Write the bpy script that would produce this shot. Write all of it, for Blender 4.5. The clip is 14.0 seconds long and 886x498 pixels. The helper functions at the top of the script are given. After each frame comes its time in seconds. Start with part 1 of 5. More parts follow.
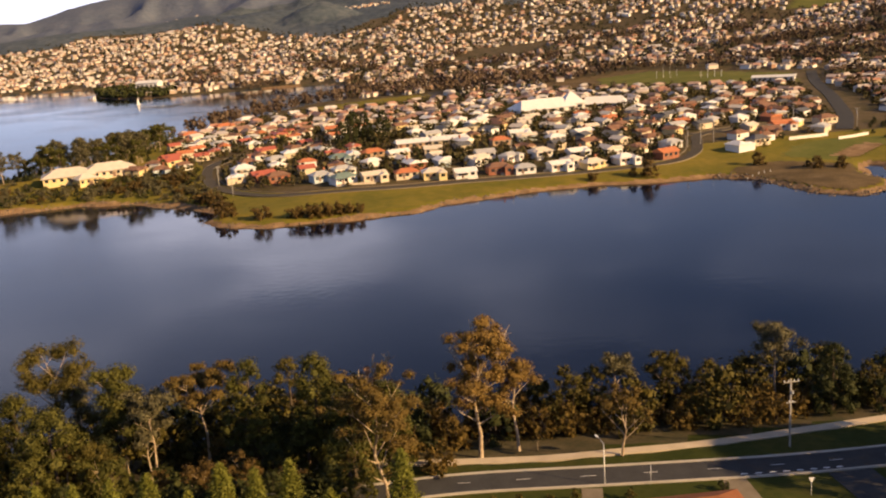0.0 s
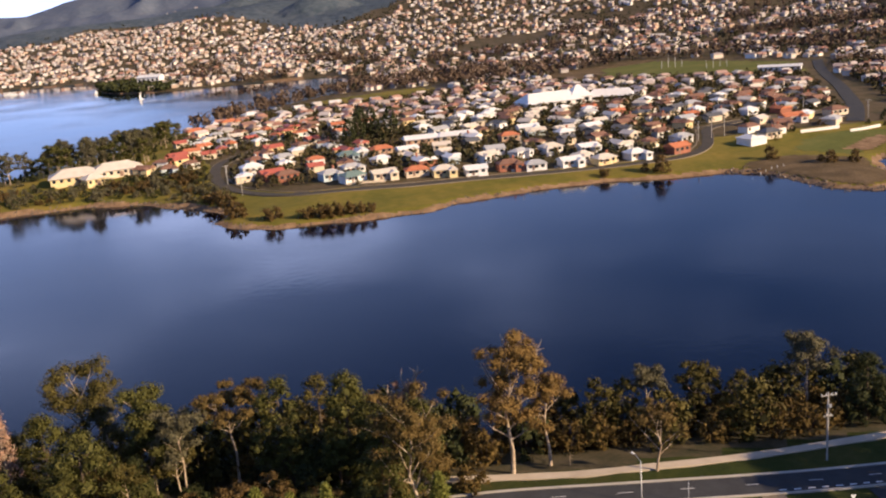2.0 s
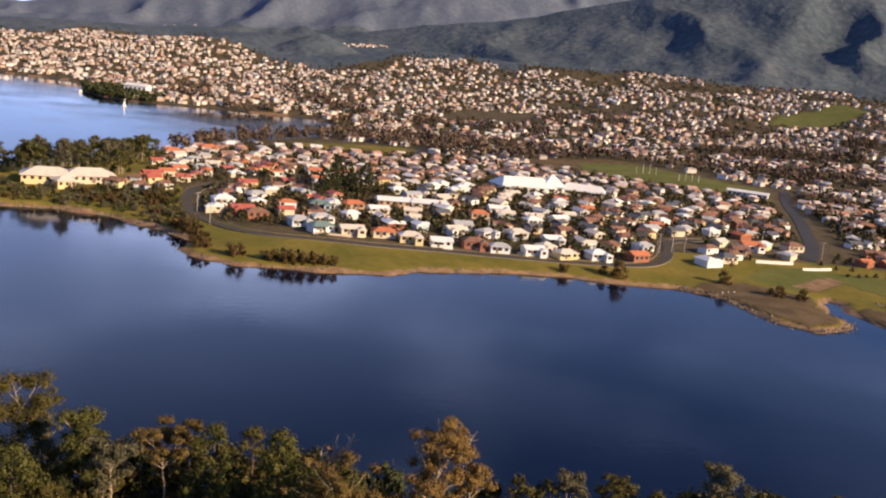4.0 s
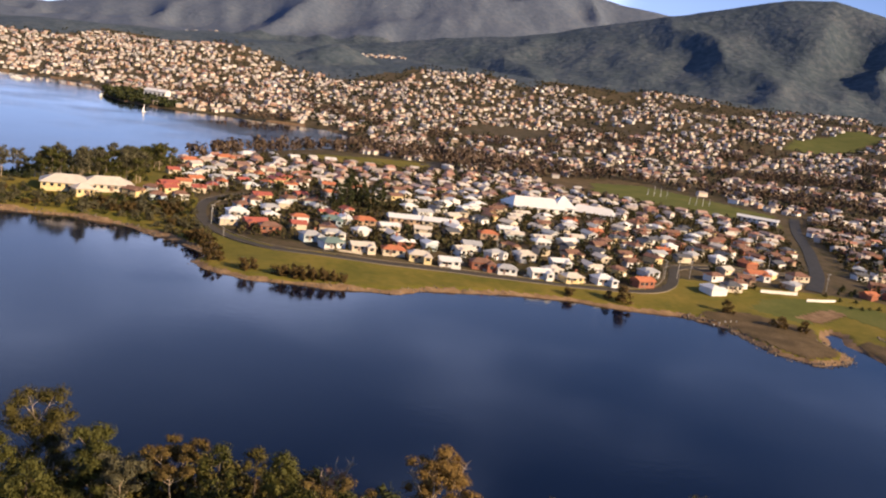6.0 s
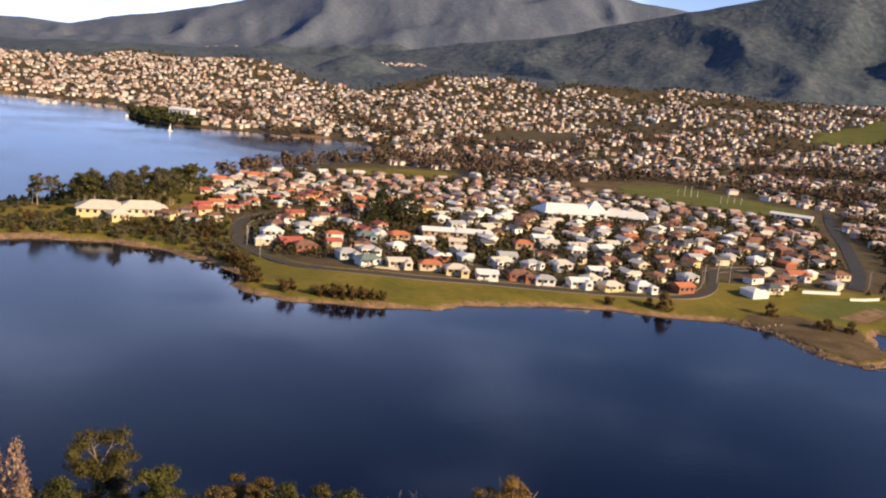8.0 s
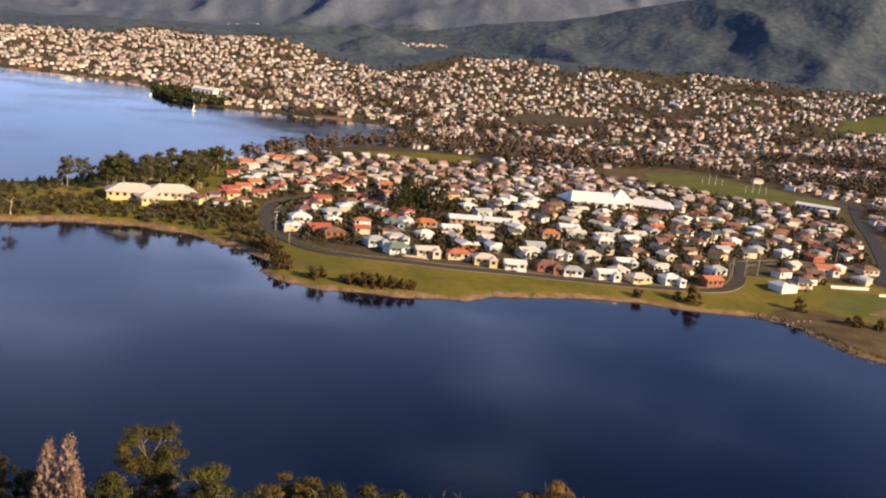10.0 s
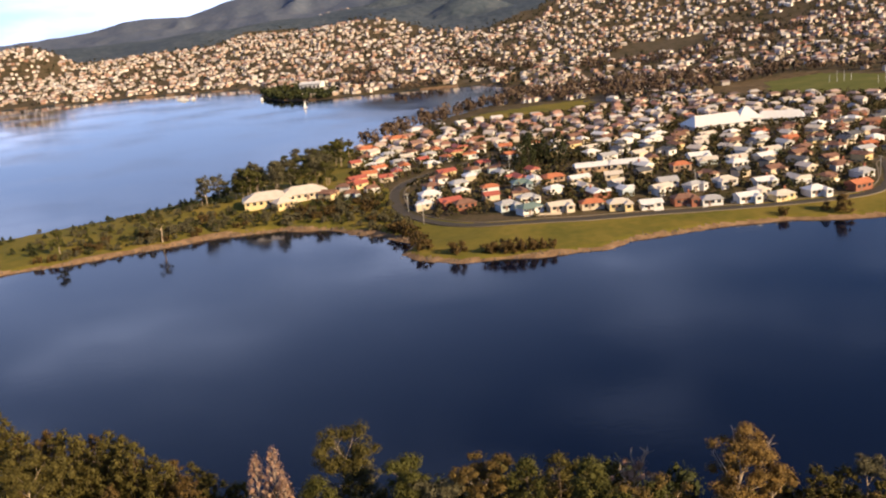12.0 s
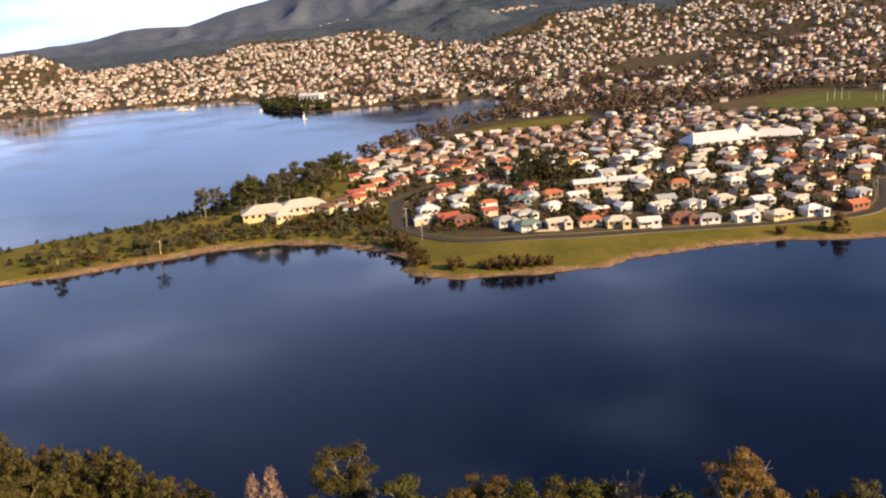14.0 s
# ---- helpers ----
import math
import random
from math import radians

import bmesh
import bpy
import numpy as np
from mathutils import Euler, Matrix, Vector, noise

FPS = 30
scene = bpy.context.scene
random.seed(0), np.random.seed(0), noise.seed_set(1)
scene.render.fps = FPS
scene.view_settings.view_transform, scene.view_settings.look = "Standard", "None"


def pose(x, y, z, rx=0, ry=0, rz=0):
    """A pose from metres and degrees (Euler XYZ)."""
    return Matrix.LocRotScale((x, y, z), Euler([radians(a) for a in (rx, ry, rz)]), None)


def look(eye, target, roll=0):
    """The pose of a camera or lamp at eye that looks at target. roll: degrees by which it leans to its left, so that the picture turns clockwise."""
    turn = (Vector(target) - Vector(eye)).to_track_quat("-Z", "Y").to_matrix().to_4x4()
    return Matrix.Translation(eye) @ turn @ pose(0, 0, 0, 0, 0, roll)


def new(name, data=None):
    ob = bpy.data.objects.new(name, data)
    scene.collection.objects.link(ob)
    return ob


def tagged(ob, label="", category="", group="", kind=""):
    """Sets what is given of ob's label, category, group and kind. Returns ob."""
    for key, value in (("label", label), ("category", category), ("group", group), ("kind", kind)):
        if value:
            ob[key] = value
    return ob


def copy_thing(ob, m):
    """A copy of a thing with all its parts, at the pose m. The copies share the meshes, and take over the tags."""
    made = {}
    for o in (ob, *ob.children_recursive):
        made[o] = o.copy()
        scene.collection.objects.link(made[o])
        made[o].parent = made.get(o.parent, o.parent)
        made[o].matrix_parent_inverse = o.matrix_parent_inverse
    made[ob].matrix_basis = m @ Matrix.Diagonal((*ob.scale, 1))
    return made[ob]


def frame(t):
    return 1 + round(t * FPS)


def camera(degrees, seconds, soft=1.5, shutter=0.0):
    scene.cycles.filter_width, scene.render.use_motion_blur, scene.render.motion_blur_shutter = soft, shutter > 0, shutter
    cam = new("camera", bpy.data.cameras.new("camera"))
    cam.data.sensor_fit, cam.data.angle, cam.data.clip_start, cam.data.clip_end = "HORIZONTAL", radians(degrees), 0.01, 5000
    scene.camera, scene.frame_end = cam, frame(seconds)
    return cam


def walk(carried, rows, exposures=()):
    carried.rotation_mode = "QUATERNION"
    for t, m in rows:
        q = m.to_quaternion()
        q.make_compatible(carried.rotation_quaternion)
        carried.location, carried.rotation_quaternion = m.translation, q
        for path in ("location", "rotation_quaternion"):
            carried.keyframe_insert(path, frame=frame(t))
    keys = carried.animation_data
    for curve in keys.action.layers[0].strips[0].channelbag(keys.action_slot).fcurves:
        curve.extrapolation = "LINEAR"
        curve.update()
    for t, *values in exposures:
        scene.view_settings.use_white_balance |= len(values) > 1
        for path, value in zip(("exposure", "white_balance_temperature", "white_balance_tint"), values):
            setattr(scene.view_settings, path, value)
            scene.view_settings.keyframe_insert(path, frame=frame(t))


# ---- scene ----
# ---------- camera ----------
cam = camera(49.52, 14.0, soft=2.1)
PATH = [
    (0.0, look((0.01, 0.02, 74.40), (0.63, 291.42, 3.08), -4.05)),
    (0.1, look((0.15, -0.10, 74.66), (5.48, 290.64, 0.87), -0.11)),
    (0.2, look((0.28, -0.18, 74.92), (12.32, 289.99, -0.28), 5.29)),
    (0.3, look((0.37, -0.21, 75.18), (20.97, 289.34, -0.58), 12.03)),
    (0.4, look((0.40, -0.13, 75.44), (29.79, 289.01, 1.04), 18.59)),
    (0.5, look((0.33, 0.02, 75.66), (35.89, 289.29, 4.52), 23.72)),
    (0.6, look((0.14, 0.24, 75.81), (38.58, 289.75, 7.21), 25.92)),
    (0.7, look((-0.19, 0.50, 75.90), (37.49, 290.30, 8.14), 25.45)),
    (0.8, look((-0.63, 0.79, 75.98), (32.75, 291.00, 7.68), 22.44)),
    (0.9, look((-1.14, 1.12, 76.08), (25.72, 291.58, 6.01), 16.96)),
    (1.0, look((-1.66, 1.44, 76.20), (18.71, 292.15, 4.96), 12.04)),
    (1.2, look((-2.57, 2.04, 76.57), (8.27, 292.90, 3.89), 3.45)),
    (1.5, look((-3.54, 2.48, 77.13), (-1.13, 293.49, 4.25), -3.17)),
    (2.0, look((-4.21, 3.14, 78.02), (-4.08, 293.69, 3.34), -4.64)),
    (2.5, look((-4.67, 4.10, 78.94), (-4.03, 294.80, 4.83), -3.98)),
    (3.0, look((-4.85, 3.76, 80.32), (-1.40, 295.40, 10.09), -1.69)),
    (3.5, look((-5.19, 0.39, 81.95), (5.95, 293.85, 20.64), 2.97)),
    (3.7, look((-5.63, -1.01, 82.58), (9.56, 292.85, 24.14), 5.02)),
    (5.8, look((-4.20, -9.13, 88.69), (6.57, 285.90, 35.40), 8.53)),
    (6.0, look((-4.61, -9.09, 89.15), (5.01, 285.89, 35.34), 8.08)),
    (6.5, look((-5.92, -8.41, 90.00), (1.05, 286.54, 35.61), 7.09)),
    (7.0, look((-7.29, -7.30, 90.62), (-2.92, 287.72, 36.33), 6.21)),
    (7.5, look((-8.91, -6.25, 91.35), (-6.85, 288.97, 38.04), 5.71)),
    (9.8, look((-16.04, -6.21, 95.15), (-17.39, 288.31, 38.08), 6.38)),
    (10.0, look((-16.59, -6.08, 95.57), (-18.98, 287.87, 35.65), 6.51)),
    (10.5, look((-18.13, -5.97, 96.33), (-25.29, 286.41, 29.53), 6.71)),
    (11.0, look((-19.22, -6.55, 97.35), (-40.62, 280.86, 14.07), 1.12)),
    (11.5, look((-19.74, -7.58, 98.63), (-58.89, 277.82, 14.85), -5.21)),
    (12.0, look((-20.04, -8.25, 99.60), (-61.88, 279.56, 26.02), -5.31)),
    (12.5, look((-20.19, -8.44, 100.28), (-61.46, 280.60, 31.33), -5.25)),
    (13.0, look((-20.18, -8.50, 100.88), (-61.48, 280.47, 31.69), -5.20)),
    (13.5, look((-20.39, -8.52, 101.30), (-61.28, 280.35, 31.41), -4.93)),
    (14.0, look((-20.25, -8.54, 101.57), (-61.00, 280.26, 31.31), -4.65)),
]

walk(cam, PATH, [(0.0, 0.8, 5950, 16), (0.25, 0.8, 5350, 17), (0.6, 0.82, 4750, 18), (3.0, 0.84, 4780, 18), (6.5, 0.84, 4880, 15), (10.0, 0.84, 4930, 14), (14.0, 0.87, 5000, 13)])

# ---------- world and sun ----------
SUN_AZ, SUN_EL = 118.0, 23.5   # degrees, clockwise from +y
world = bpy.data.worlds.new("sky")
scene.world = world
world.use_nodes = True
wn, wl = world.node_tree.nodes, world.node_tree.links
wn.clear()
sky = wn.new("ShaderNodeTexSky")
sky.sky_type, sky.sun_disc = "NISHITA", False
sky.sun_elevation, sky.sun_rotation = radians(SUN_EL), radians(SUN_AZ)
sky.air_density, sky.dust_density, sky.ozone_density = 0.5, 0.3, 1.9
coord = wn.new("ShaderNodeTexCoord")
mapn = wn.new("ShaderNodeMapping")
mapn.inputs["Scale"].default_value = (2.0, 2.0, 8.0)
cloud = wn.new("ShaderNodeTexNoise")
cloud.inputs["Scale"].default_value, cloud.inputs["Detail"].default_value = 1.6, 7.0
cramp = wn.new("ShaderNodeMapRange")
cramp.interpolation_type = "SMOOTHSTEP"
cramp.inputs["From Min"].default_value, cramp.inputs["From Max"].default_value = 0.46, 0.72
# thin cloud that thickens towards one side of the sky
side = wn.new("ShaderNodeVectorMath")
side.operation = "DOT_PRODUCT"
side.inputs[1].default_value = (-0.5, 0.58, -1.45)
veil = wn.new("ShaderNodeMapRange")
veil.interpolation_type = "SMOOTHSTEP"
veil.inputs["From Min"].default_value, veil.inputs["From Max"].default_value = -0.12, 0.55
veil.inputs["To Min"].default_value, veil.inputs["To Max"].default_value = 0.0, 0.82
mul = wn.new("ShaderNodeMath")
mul.operation = "MULTIPLY_ADD"
half = wn.new("ShaderNodeMath")
half.operation = "MULTIPLY_ADD"
half.inputs[1].default_value, half.inputs[2].default_value = 0.48, 0.03
cmix = wn.new("ShaderNodeMixRGB")
cmix.inputs["Color2"].default_value = (14.8, 14.5, 15.8, 1)
broken = wn.new("ShaderNodeMath")
broken.operation = "ADD"
broken.inputs[1].default_value = 0.24
back = wn.new("ShaderNodeBackground")
back.inputs["Strength"].default_value = 0.05
wout = wn.new("ShaderNodeOutputWorld")
wl.new(coord.outputs["Generated"], mapn.inputs["Vector"])
wl.new(coord.outputs["Generated"], side.inputs[0])
wl.new(mapn.outputs["Vector"], cloud.inputs["Vector"])
wl.new(cloud.outputs["Fac"], cramp.inputs["Value"])
wl.new(side.outputs["Value"], veil.inputs["Value"])
wl.new(veil.outputs["Result"], half.inputs[0])
wl.new(cramp.outputs["Result"], mul.inputs[0])
wl.new(veil.outputs["Result"], broken.inputs[0])
wl.new(broken.outputs["Value"], mul.inputs[1])
wl.new(half.outputs["Value"], mul.inputs[2])
wl.new(mul.outputs["Value"], cmix.inputs["Fac"])
wl.new(sky.outputs["Color"], cmix.inputs["Color1"])
wl.new(cmix.outputs["Color"], back.inputs["Color"])
wl.new(back.outputs["Background"], wout.inputs["Surface"])

sun = new("sun", bpy.data.lights.new("sun", "SUN"))
sun.data.energy, sun.data.angle, sun.data.color = 5.0, radians(0.6), (1.0, 0.64, 0.26)
_a, _e = radians(SUN_AZ), radians(SUN_EL)
sun.matrix_world = look((math.sin(_a) * math.cos(_e) * 900, math.cos(_a) * math.cos(_e) * 900, math.sin(_e) * 900), (0, 0, 0))


# ---------- materials ----------
def material(name, colors, scale=1.0, rough=0.8, metal=0.0, bump=0.0, bump_scale=None, spread=(0.3, 0.7), rnd=None, detail=6.0, fine=0.35, bump_dist=0.5, differ=0.75):
    """Procedural surface: two noises of different size between the given colours; rnd varies it piece by piece."""
    m = bpy.data.materials.new(name)
    m.use_nodes = True
    n, l = m.node_tree.nodes, m.node_tree.links
    b = n["Principled BSDF"]
    b.inputs["Roughness"].default_value, b.inputs["Metallic"].default_value = rough, metal
    if rough > 0.6:
        b.inputs["Specular IOR Level"].default_value = 0.12
    geo = n.new("ShaderNodeNewGeometry")
    big = n.new("ShaderNodeTexNoise")
    big.inputs["Scale"].default_value, big.inputs["Detail"].default_value = scale, detail
    l.new(geo.outputs["Position"], big.inputs["Vector"])
    small = n.new("ShaderNodeTexNoise")
    small.inputs["Scale"].default_value, small.inputs["Detail"].default_value = scale * 9, 3.0
    l.new(geo.outputs["Position"], small.inputs["Vector"])
    add = n.new("ShaderNodeMix")
    add.inputs["Factor"].default_value = fine
    l.new(big.outputs["Fac"], add.inputs["A"])
    l.new(small.outputs["Fac"], add.inputs["B"])
    src = add.outputs["Result"]
    if rnd:
        mixr = n.new("ShaderNodeMix")
        mixr.inputs["Factor"].default_value = differ
        l.new(src, mixr.inputs["A"])
        if rnd == "object":
            l.new(n.new("ShaderNodeObjectInfo").outputs["Random"], mixr.inputs["B"])
        else:
            l.new(geo.outputs["Random Per Island"], mixr.inputs["B"])
        src = mixr.outputs["Result"]
    ramp = n.new("ShaderNodeValToRGB")
    lo, hi = (0.1, 0.9) if rnd and differ > 0.5 else (0.25, 0.75) if rnd else spread
    els = ramp.color_ramp.elements
    els[0].position, els[1].position = lo, hi
    while len(els) < len(colors):
        els.new(0.5)
    for i, c in enumerate(colors):
        els[i].position = lo + (hi - lo) * i / (len(colors) - 1)
        els[i].color = (*c, 1)
    l.new(src, ramp.inputs["Fac"])
    l.new(ramp.outputs["Color"], b.inputs["Base Color"])
    if bump:
        bn = n.new("ShaderNodeTexNoise")
        bn.inputs["Scale"].default_value, bn.inputs["Detail"].default_value = bump_scale or scale * 5, 5.0
        l.new(geo.outputs["Position"], bn.inputs["Vector"])
        bm = n.new("ShaderNodeBump")
        bm.inputs["Strength"].default_value, bm.inputs["Distance"].default_value = bump, bump_dist
        l.new(bn.outputs["Fac"], bm.inputs["Height"])
        l.new(bm.outputs["Normal"], b.inputs["Normal"])
    return m


GRASS = material("grass", [(0.095, 0.098, 0.011), (0.165, 0.138, 0.017), (0.25, 0.18, 0.03)], 0.03, 0.95, bump=0.3, bump_scale=1.5)
PITCH = material("pitch_grass", [(0.085, 0.095, 0.018), (0.12, 0.125, 0.025), (0.165, 0.15, 0.04)], 0.05, 0.95)
LAWN = material("lawn", [(0.028, 0.04, 0.007), (0.045, 0.054, 0.010), (0.078, 0.072, 0.017)], 0.08, 0.95, bump=0.3, bump_scale=3)
BANK = material("bank_earth", [(0.13, 0.08, 0.04), (0.24, 0.155, 0.08), (0.35, 0.235, 0.13)], 0.25, 0.95, bump=0.6, bump_scale=1.2)
SUBURB = material("suburb_ground", [(0.03, 0.036, 0.012), (0.07, 0.058, 0.025), (0.12, 0.088, 0.05), (0.045, 0.05, 0.016)], 0.09, 0.95)
# a bluish haze tint is painted into the hill colours, stronger in the far one
FAR_HAZE_FOREST = material("far_haze_hill_forest", [(0.088, 0.108, 0.155), (0.115, 0.135, 0.182), (0.15, 0.163, 0.2)], 0.007, 1.0, bump=0.3, bump_scale=0.035, fine=0.6, bump_dist=14.0, detail=9.0)
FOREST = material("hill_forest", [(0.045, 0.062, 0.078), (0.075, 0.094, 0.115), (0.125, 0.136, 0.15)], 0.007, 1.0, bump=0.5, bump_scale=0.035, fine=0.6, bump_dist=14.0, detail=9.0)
BED = material("river_bed", [(0.03, 0.035, 0.03), (0.06, 0.06, 0.05)], 0.05, 0.9)
FLOOR = material("woodland_floor", [(0.04, 0.045, 0.02), (0.09, 0.075, 0.04), (0.15, 0.12, 0.07)], 0.15, 1.0)
ASPHALT = material("asphalt", [(0.045, 0.045, 0.048), (0.07, 0.07, 0.072)], 0.3, 0.85, bump=0.1, bump_scale=20)
OLD_ASPHALT = material("weathered_asphalt", [(0.06, 0.054, 0.046), (0.085, 0.076, 0.064)], 0.3, 0.9, bump=0.1, bump_scale=20)
DRY = material("dry_scrub_ground", [(0.06, 0.045, 0.022), (0.12, 0.085, 0.04), (0.19, 0.135, 0.07)], 0.12, 0.95, bump=0.5, bump_scale=1.5)
WORN = material("worn_concrete", [(0.17, 0.14, 0.10), (0.25, 0.21, 0.155)], 0.5, 0.9)
GRAVEL = material("gravel_path", [(0.45, 0.37, 0.27), (0.60, 0.51, 0.38)], 0.4, 0.95, bump=0.2, bump_scale=6)
CONCRETE = material("concrete", [(0.38, 0.35, 0.30), (0.52, 0.48, 0.42)], 0.5, 0.9)
PAINT = material("road_paint", [(0.7, 0.7, 0.68), (0.8, 0.8, 0.78)], 0.8, 0.7)
TIMBER = material("grey_timber", [(0.30, 0.28, 0.24), (0.46, 0.43, 0.38)], 0.7, 0.85)
STEEL = material("galvanised_steel", [(0.45, 0.46, 0.47), (0.62, 0.63, 0.64)], 0.8, 0.5, 0.6)
ROCK = material("shore_rock", [(0.08, 0.065, 0.05), (0.16, 0.13, 0.10), (0.25, 0.20, 0.15)], 0.5, 0.95, rnd="island")

water_mat = bpy.data.materials.new("river_water")
water_mat.use_nodes = True
_n, _l = water_mat.node_tree.nodes, water_mat.node_tree.links
_b = _n["Principled BSDF"]
_b.inputs["Base Color"].default_value = (0.0022, 0.0044, 0.0165, 1)
_b.inputs["Roughness"].default_value, _b.inputs["IOR"].default_value = 0.07, 1.33
_g = _n.new("ShaderNodeNewGeometry")
_w1 = _n.new("ShaderNodeTexNoise")
_w1.inputs["Scale"].default_value, _w1.inputs["Detail"].default_value = 0.35, 4.0
_bp = _n.new("ShaderNodeBump")
_bp.inputs["Strength"].default_value, _bp.inputs["Distance"].default_value = 0.07, 0.25
_w2 = _n.new("ShaderNodeTexNoise")
_w2.inputs["Scale"].default_value, _w2.inputs["Detail"].default_value = 0.012, 3.0
_rr = _n.new("ShaderNodeMapRange")
_rr.inputs["From Min"].default_value, _rr.inputs["From Max"].default_value = 0.35, 0.65
_rr.inputs["To Min"].default_value, _rr.inputs["To Max"].default_value = 0.03, 0.16
_l.new(_g.outputs["Position"], _w1.inputs["Vector"])
_l.new(_g.outputs["Position"], _w2.inputs["Vector"])
_l.new(_w2.outputs["Fac"], _rr.inputs["Value"])
_l.new(_rr.outputs["Result"], _b.inputs["Roughness"])
_l.new(_w1.outputs["Fac"], _bp.inputs["Height"])
_l.new(_bp.outputs["Normal"], _b.inputs["Normal"])


# ---------- small mesh helpers ----------
def mesh_from(name, verts, faces, mats, index=None, smooth=False):
    me = bpy.data.meshes.new(name)
    me.from_pydata(verts, [], faces)
    for m in (mats if isinstance(mats, (list, tuple)) else [mats]):
        me.materials.append(m)
    if index is not None:
        me.polygons.foreach_set("material_index", index)
    if smooth:
        me.polygons.foreach_set("use_smooth", [True] * len(faces))
    me.update()
    return me


def part_mesh(name, me, parent, label=""):
    ob = new(name, me)
    ob.parent = parent
    return tagged(ob, label) if label else ob


def part(name, bm, mat, parent, label=""):
    me = bpy.data.meshes.new(name)
    bm.to_mesh(me)
    bm.free()
    me.materials.append(mat)
    return part_mesh(name, me, parent, label)


def box(bm, x0, x1, y0, y1, z0, z1):
    v = [bm.verts.new(p) for p in ((x0, y0, z0), (x1, y0, z0), (x1, y1, z0), (x0, y1, z0), (x0, y0, z1), (x1, y0, z1), (x1, y1, z1), (x0, y1, z1))]
    for f in ((3, 2, 1, 0), (4, 5, 6, 7), (0, 1, 5, 4), (1, 2, 6, 5), (2, 3, 7, 6), (3, 0, 4, 7)):
        bm.faces.new([v[i] for i in f])
    return bm


def box_bm(*b):
    return box(bmesh.new(), *b)


def tube(verts, faces, pts, radii, sides=6):
    """Adds a tapered tube along pts to the vertex and face lists."""
    base = len(verts)
    pts = [Vector(p) for p in pts]
    for i, p in enumerate(pts):
        d = (pts[min(i + 1, len(pts) - 1)] - pts[max(i - 1, 0)]).normalized()
        a = d.cross(Vector((0.31, 0.95, 0.05))).normalized()
        b = d.cross(a)
        for k in range(sides):
            w = 2 * math.pi * k / sides
            verts.append(tuple(p + radii[i] * (a * math.cos(w) + b * math.sin(w))))
    for i in range(len(pts) - 1):
        for k in range(sides):
            k2 = (k + 1) % sides
            faces.append((base + i * sides + k, base + i * sides + k2, base + (i + 1) * sides + k2, base + (i + 1) * sides + k))
    faces.append(tuple(base + (len(pts) - 1) * sides + k for k in range(sides)))


# ---------- the plan: shores ----------
# the far land: the suburb's front shore, the breakwater and creek, the far hills, the bay and back round the headland
FRONT_SHORE = [(-504, 314.4), (-396, 339.6), (-277.2, 378), (-249.6, 391.2), (-218.4, 410.4), (-189.6, 428.4), (-165.6, 433.2), (-138, 429.6), (-116.4, 412.8), (-100.8, 403.2), (-91.2, 392.4), (-93.6, 374.4), (-85.2, 364.8),
        (-66, 356.4), (-34.8, 360), (-9.6, 364.8), (4.8, 378), (24, 385.2), (38.4, 391.2), (67.2, 396), (88.8, 392.4), (116.4, 394.8), (129.6, 386.4), (140.4, 351.6), (153.6, 340.8), (168, 348),
        (175.2, 360), (172.8, 376.8), (178.8, 393.6), (183.6, 400.8), (187.2, 397.2), (183.6, 381.6), (187.2, 360), (188.4, 337.2), (195.6, 327.6), (213.6, 338.4), (235.2, 340.8), (324, 342), (504, 288), (4320, 120)]
BACK_SHORE = [(4320, 5040), (-4680, 5040), (-4680, 1800), (-1800, 1560), (-1080, 1440), (-906, 1416), (-672, 1458), (-508.8, 1440), (-453.6, 1326), (-414, 1230), (-385.2, 1190.4),
        (-331.2, 1159.2), (-240, 1182), (-127.2, 1182), (-88.8, 1116), (-74.4, 1041.6), (-100, 930), (-138, 850), (-166, 770), (-190, 690), (-214, 600), (-244, 528), (-282, 482.4), (-360, 420), (-504, 360)]
LAND = FRONT_SHORE + BACK_SHORE
NEAR = [(-4680, -4680), (4320, -4680), (4320, 72), (504, 144), (192, 165.6), (108, 170.4), (60, 168), (12, 163.2), (-36, 165.6), (-66, 165.6), (-90, 166.8), (-114, 180), (-144, 195.6), (-204, 206.4), (-360, 192), (-4680, 192)]


def inside_distance(poly, x, y):
    """Signed distance to a polygon's edge, positive inside."""
    best = np.full(x.shape, 1e18)
    inn = np.zeros(x.shape, bool)
    for (ax, ay), (bx, by) in zip(poly, poly[1:] + poly[:1]):
        ex, ey = bx - ax, by - ay
        t = np.clip(((x - ax) * ex + (y - ay) * ey) / (ex * ex + ey * ey), 0, 1)
        best = np.minimum(best, (x - ax - t * ex) ** 2 + (y - ay - t * ey) ** 2)
        cross = (ay > y) != (by > y)
        inn ^= cross & (x < (bx - ax) * (y - ay) / ((by - ay) if by != ay else 1e-9) + ax)
    return np.where(inn, 1, -1) * np.sqrt(best)


_rng = np.random.RandomState(7)
_WAVES = [(_rng.uniform(0, 2 * np.pi), _rng.uniform(0, 2 * np.pi), _rng.uniform(0.7, 1.4)) for _ in range(9)]


def ripple(x, y, size, shift=0):
    """Smooth noise of about -1..1 with features of that size."""
    s = 0
    for i, (a, p, k) in enumerate(_WAVES):
        a, p = a + shift * 1.7, p + shift * (i + 1)
        u = (x * np.cos(a) + y * np.sin(a)) * k * 2 * np.pi / size
        v = (y * np.cos(a) - x * np.sin(a)) * k * 1.3 * np.pi / size
        s = s + np.sin(u + p + 1.3 * np.sin(v + 2 * p))
    return s / 4.0


def bump(az, r, a0, sa, r0, sr, h):
    return h * np.exp(-np.abs((az - a0) / sa) ** 2.2) * np.exp(-((r - r0) / sr) ** 2)


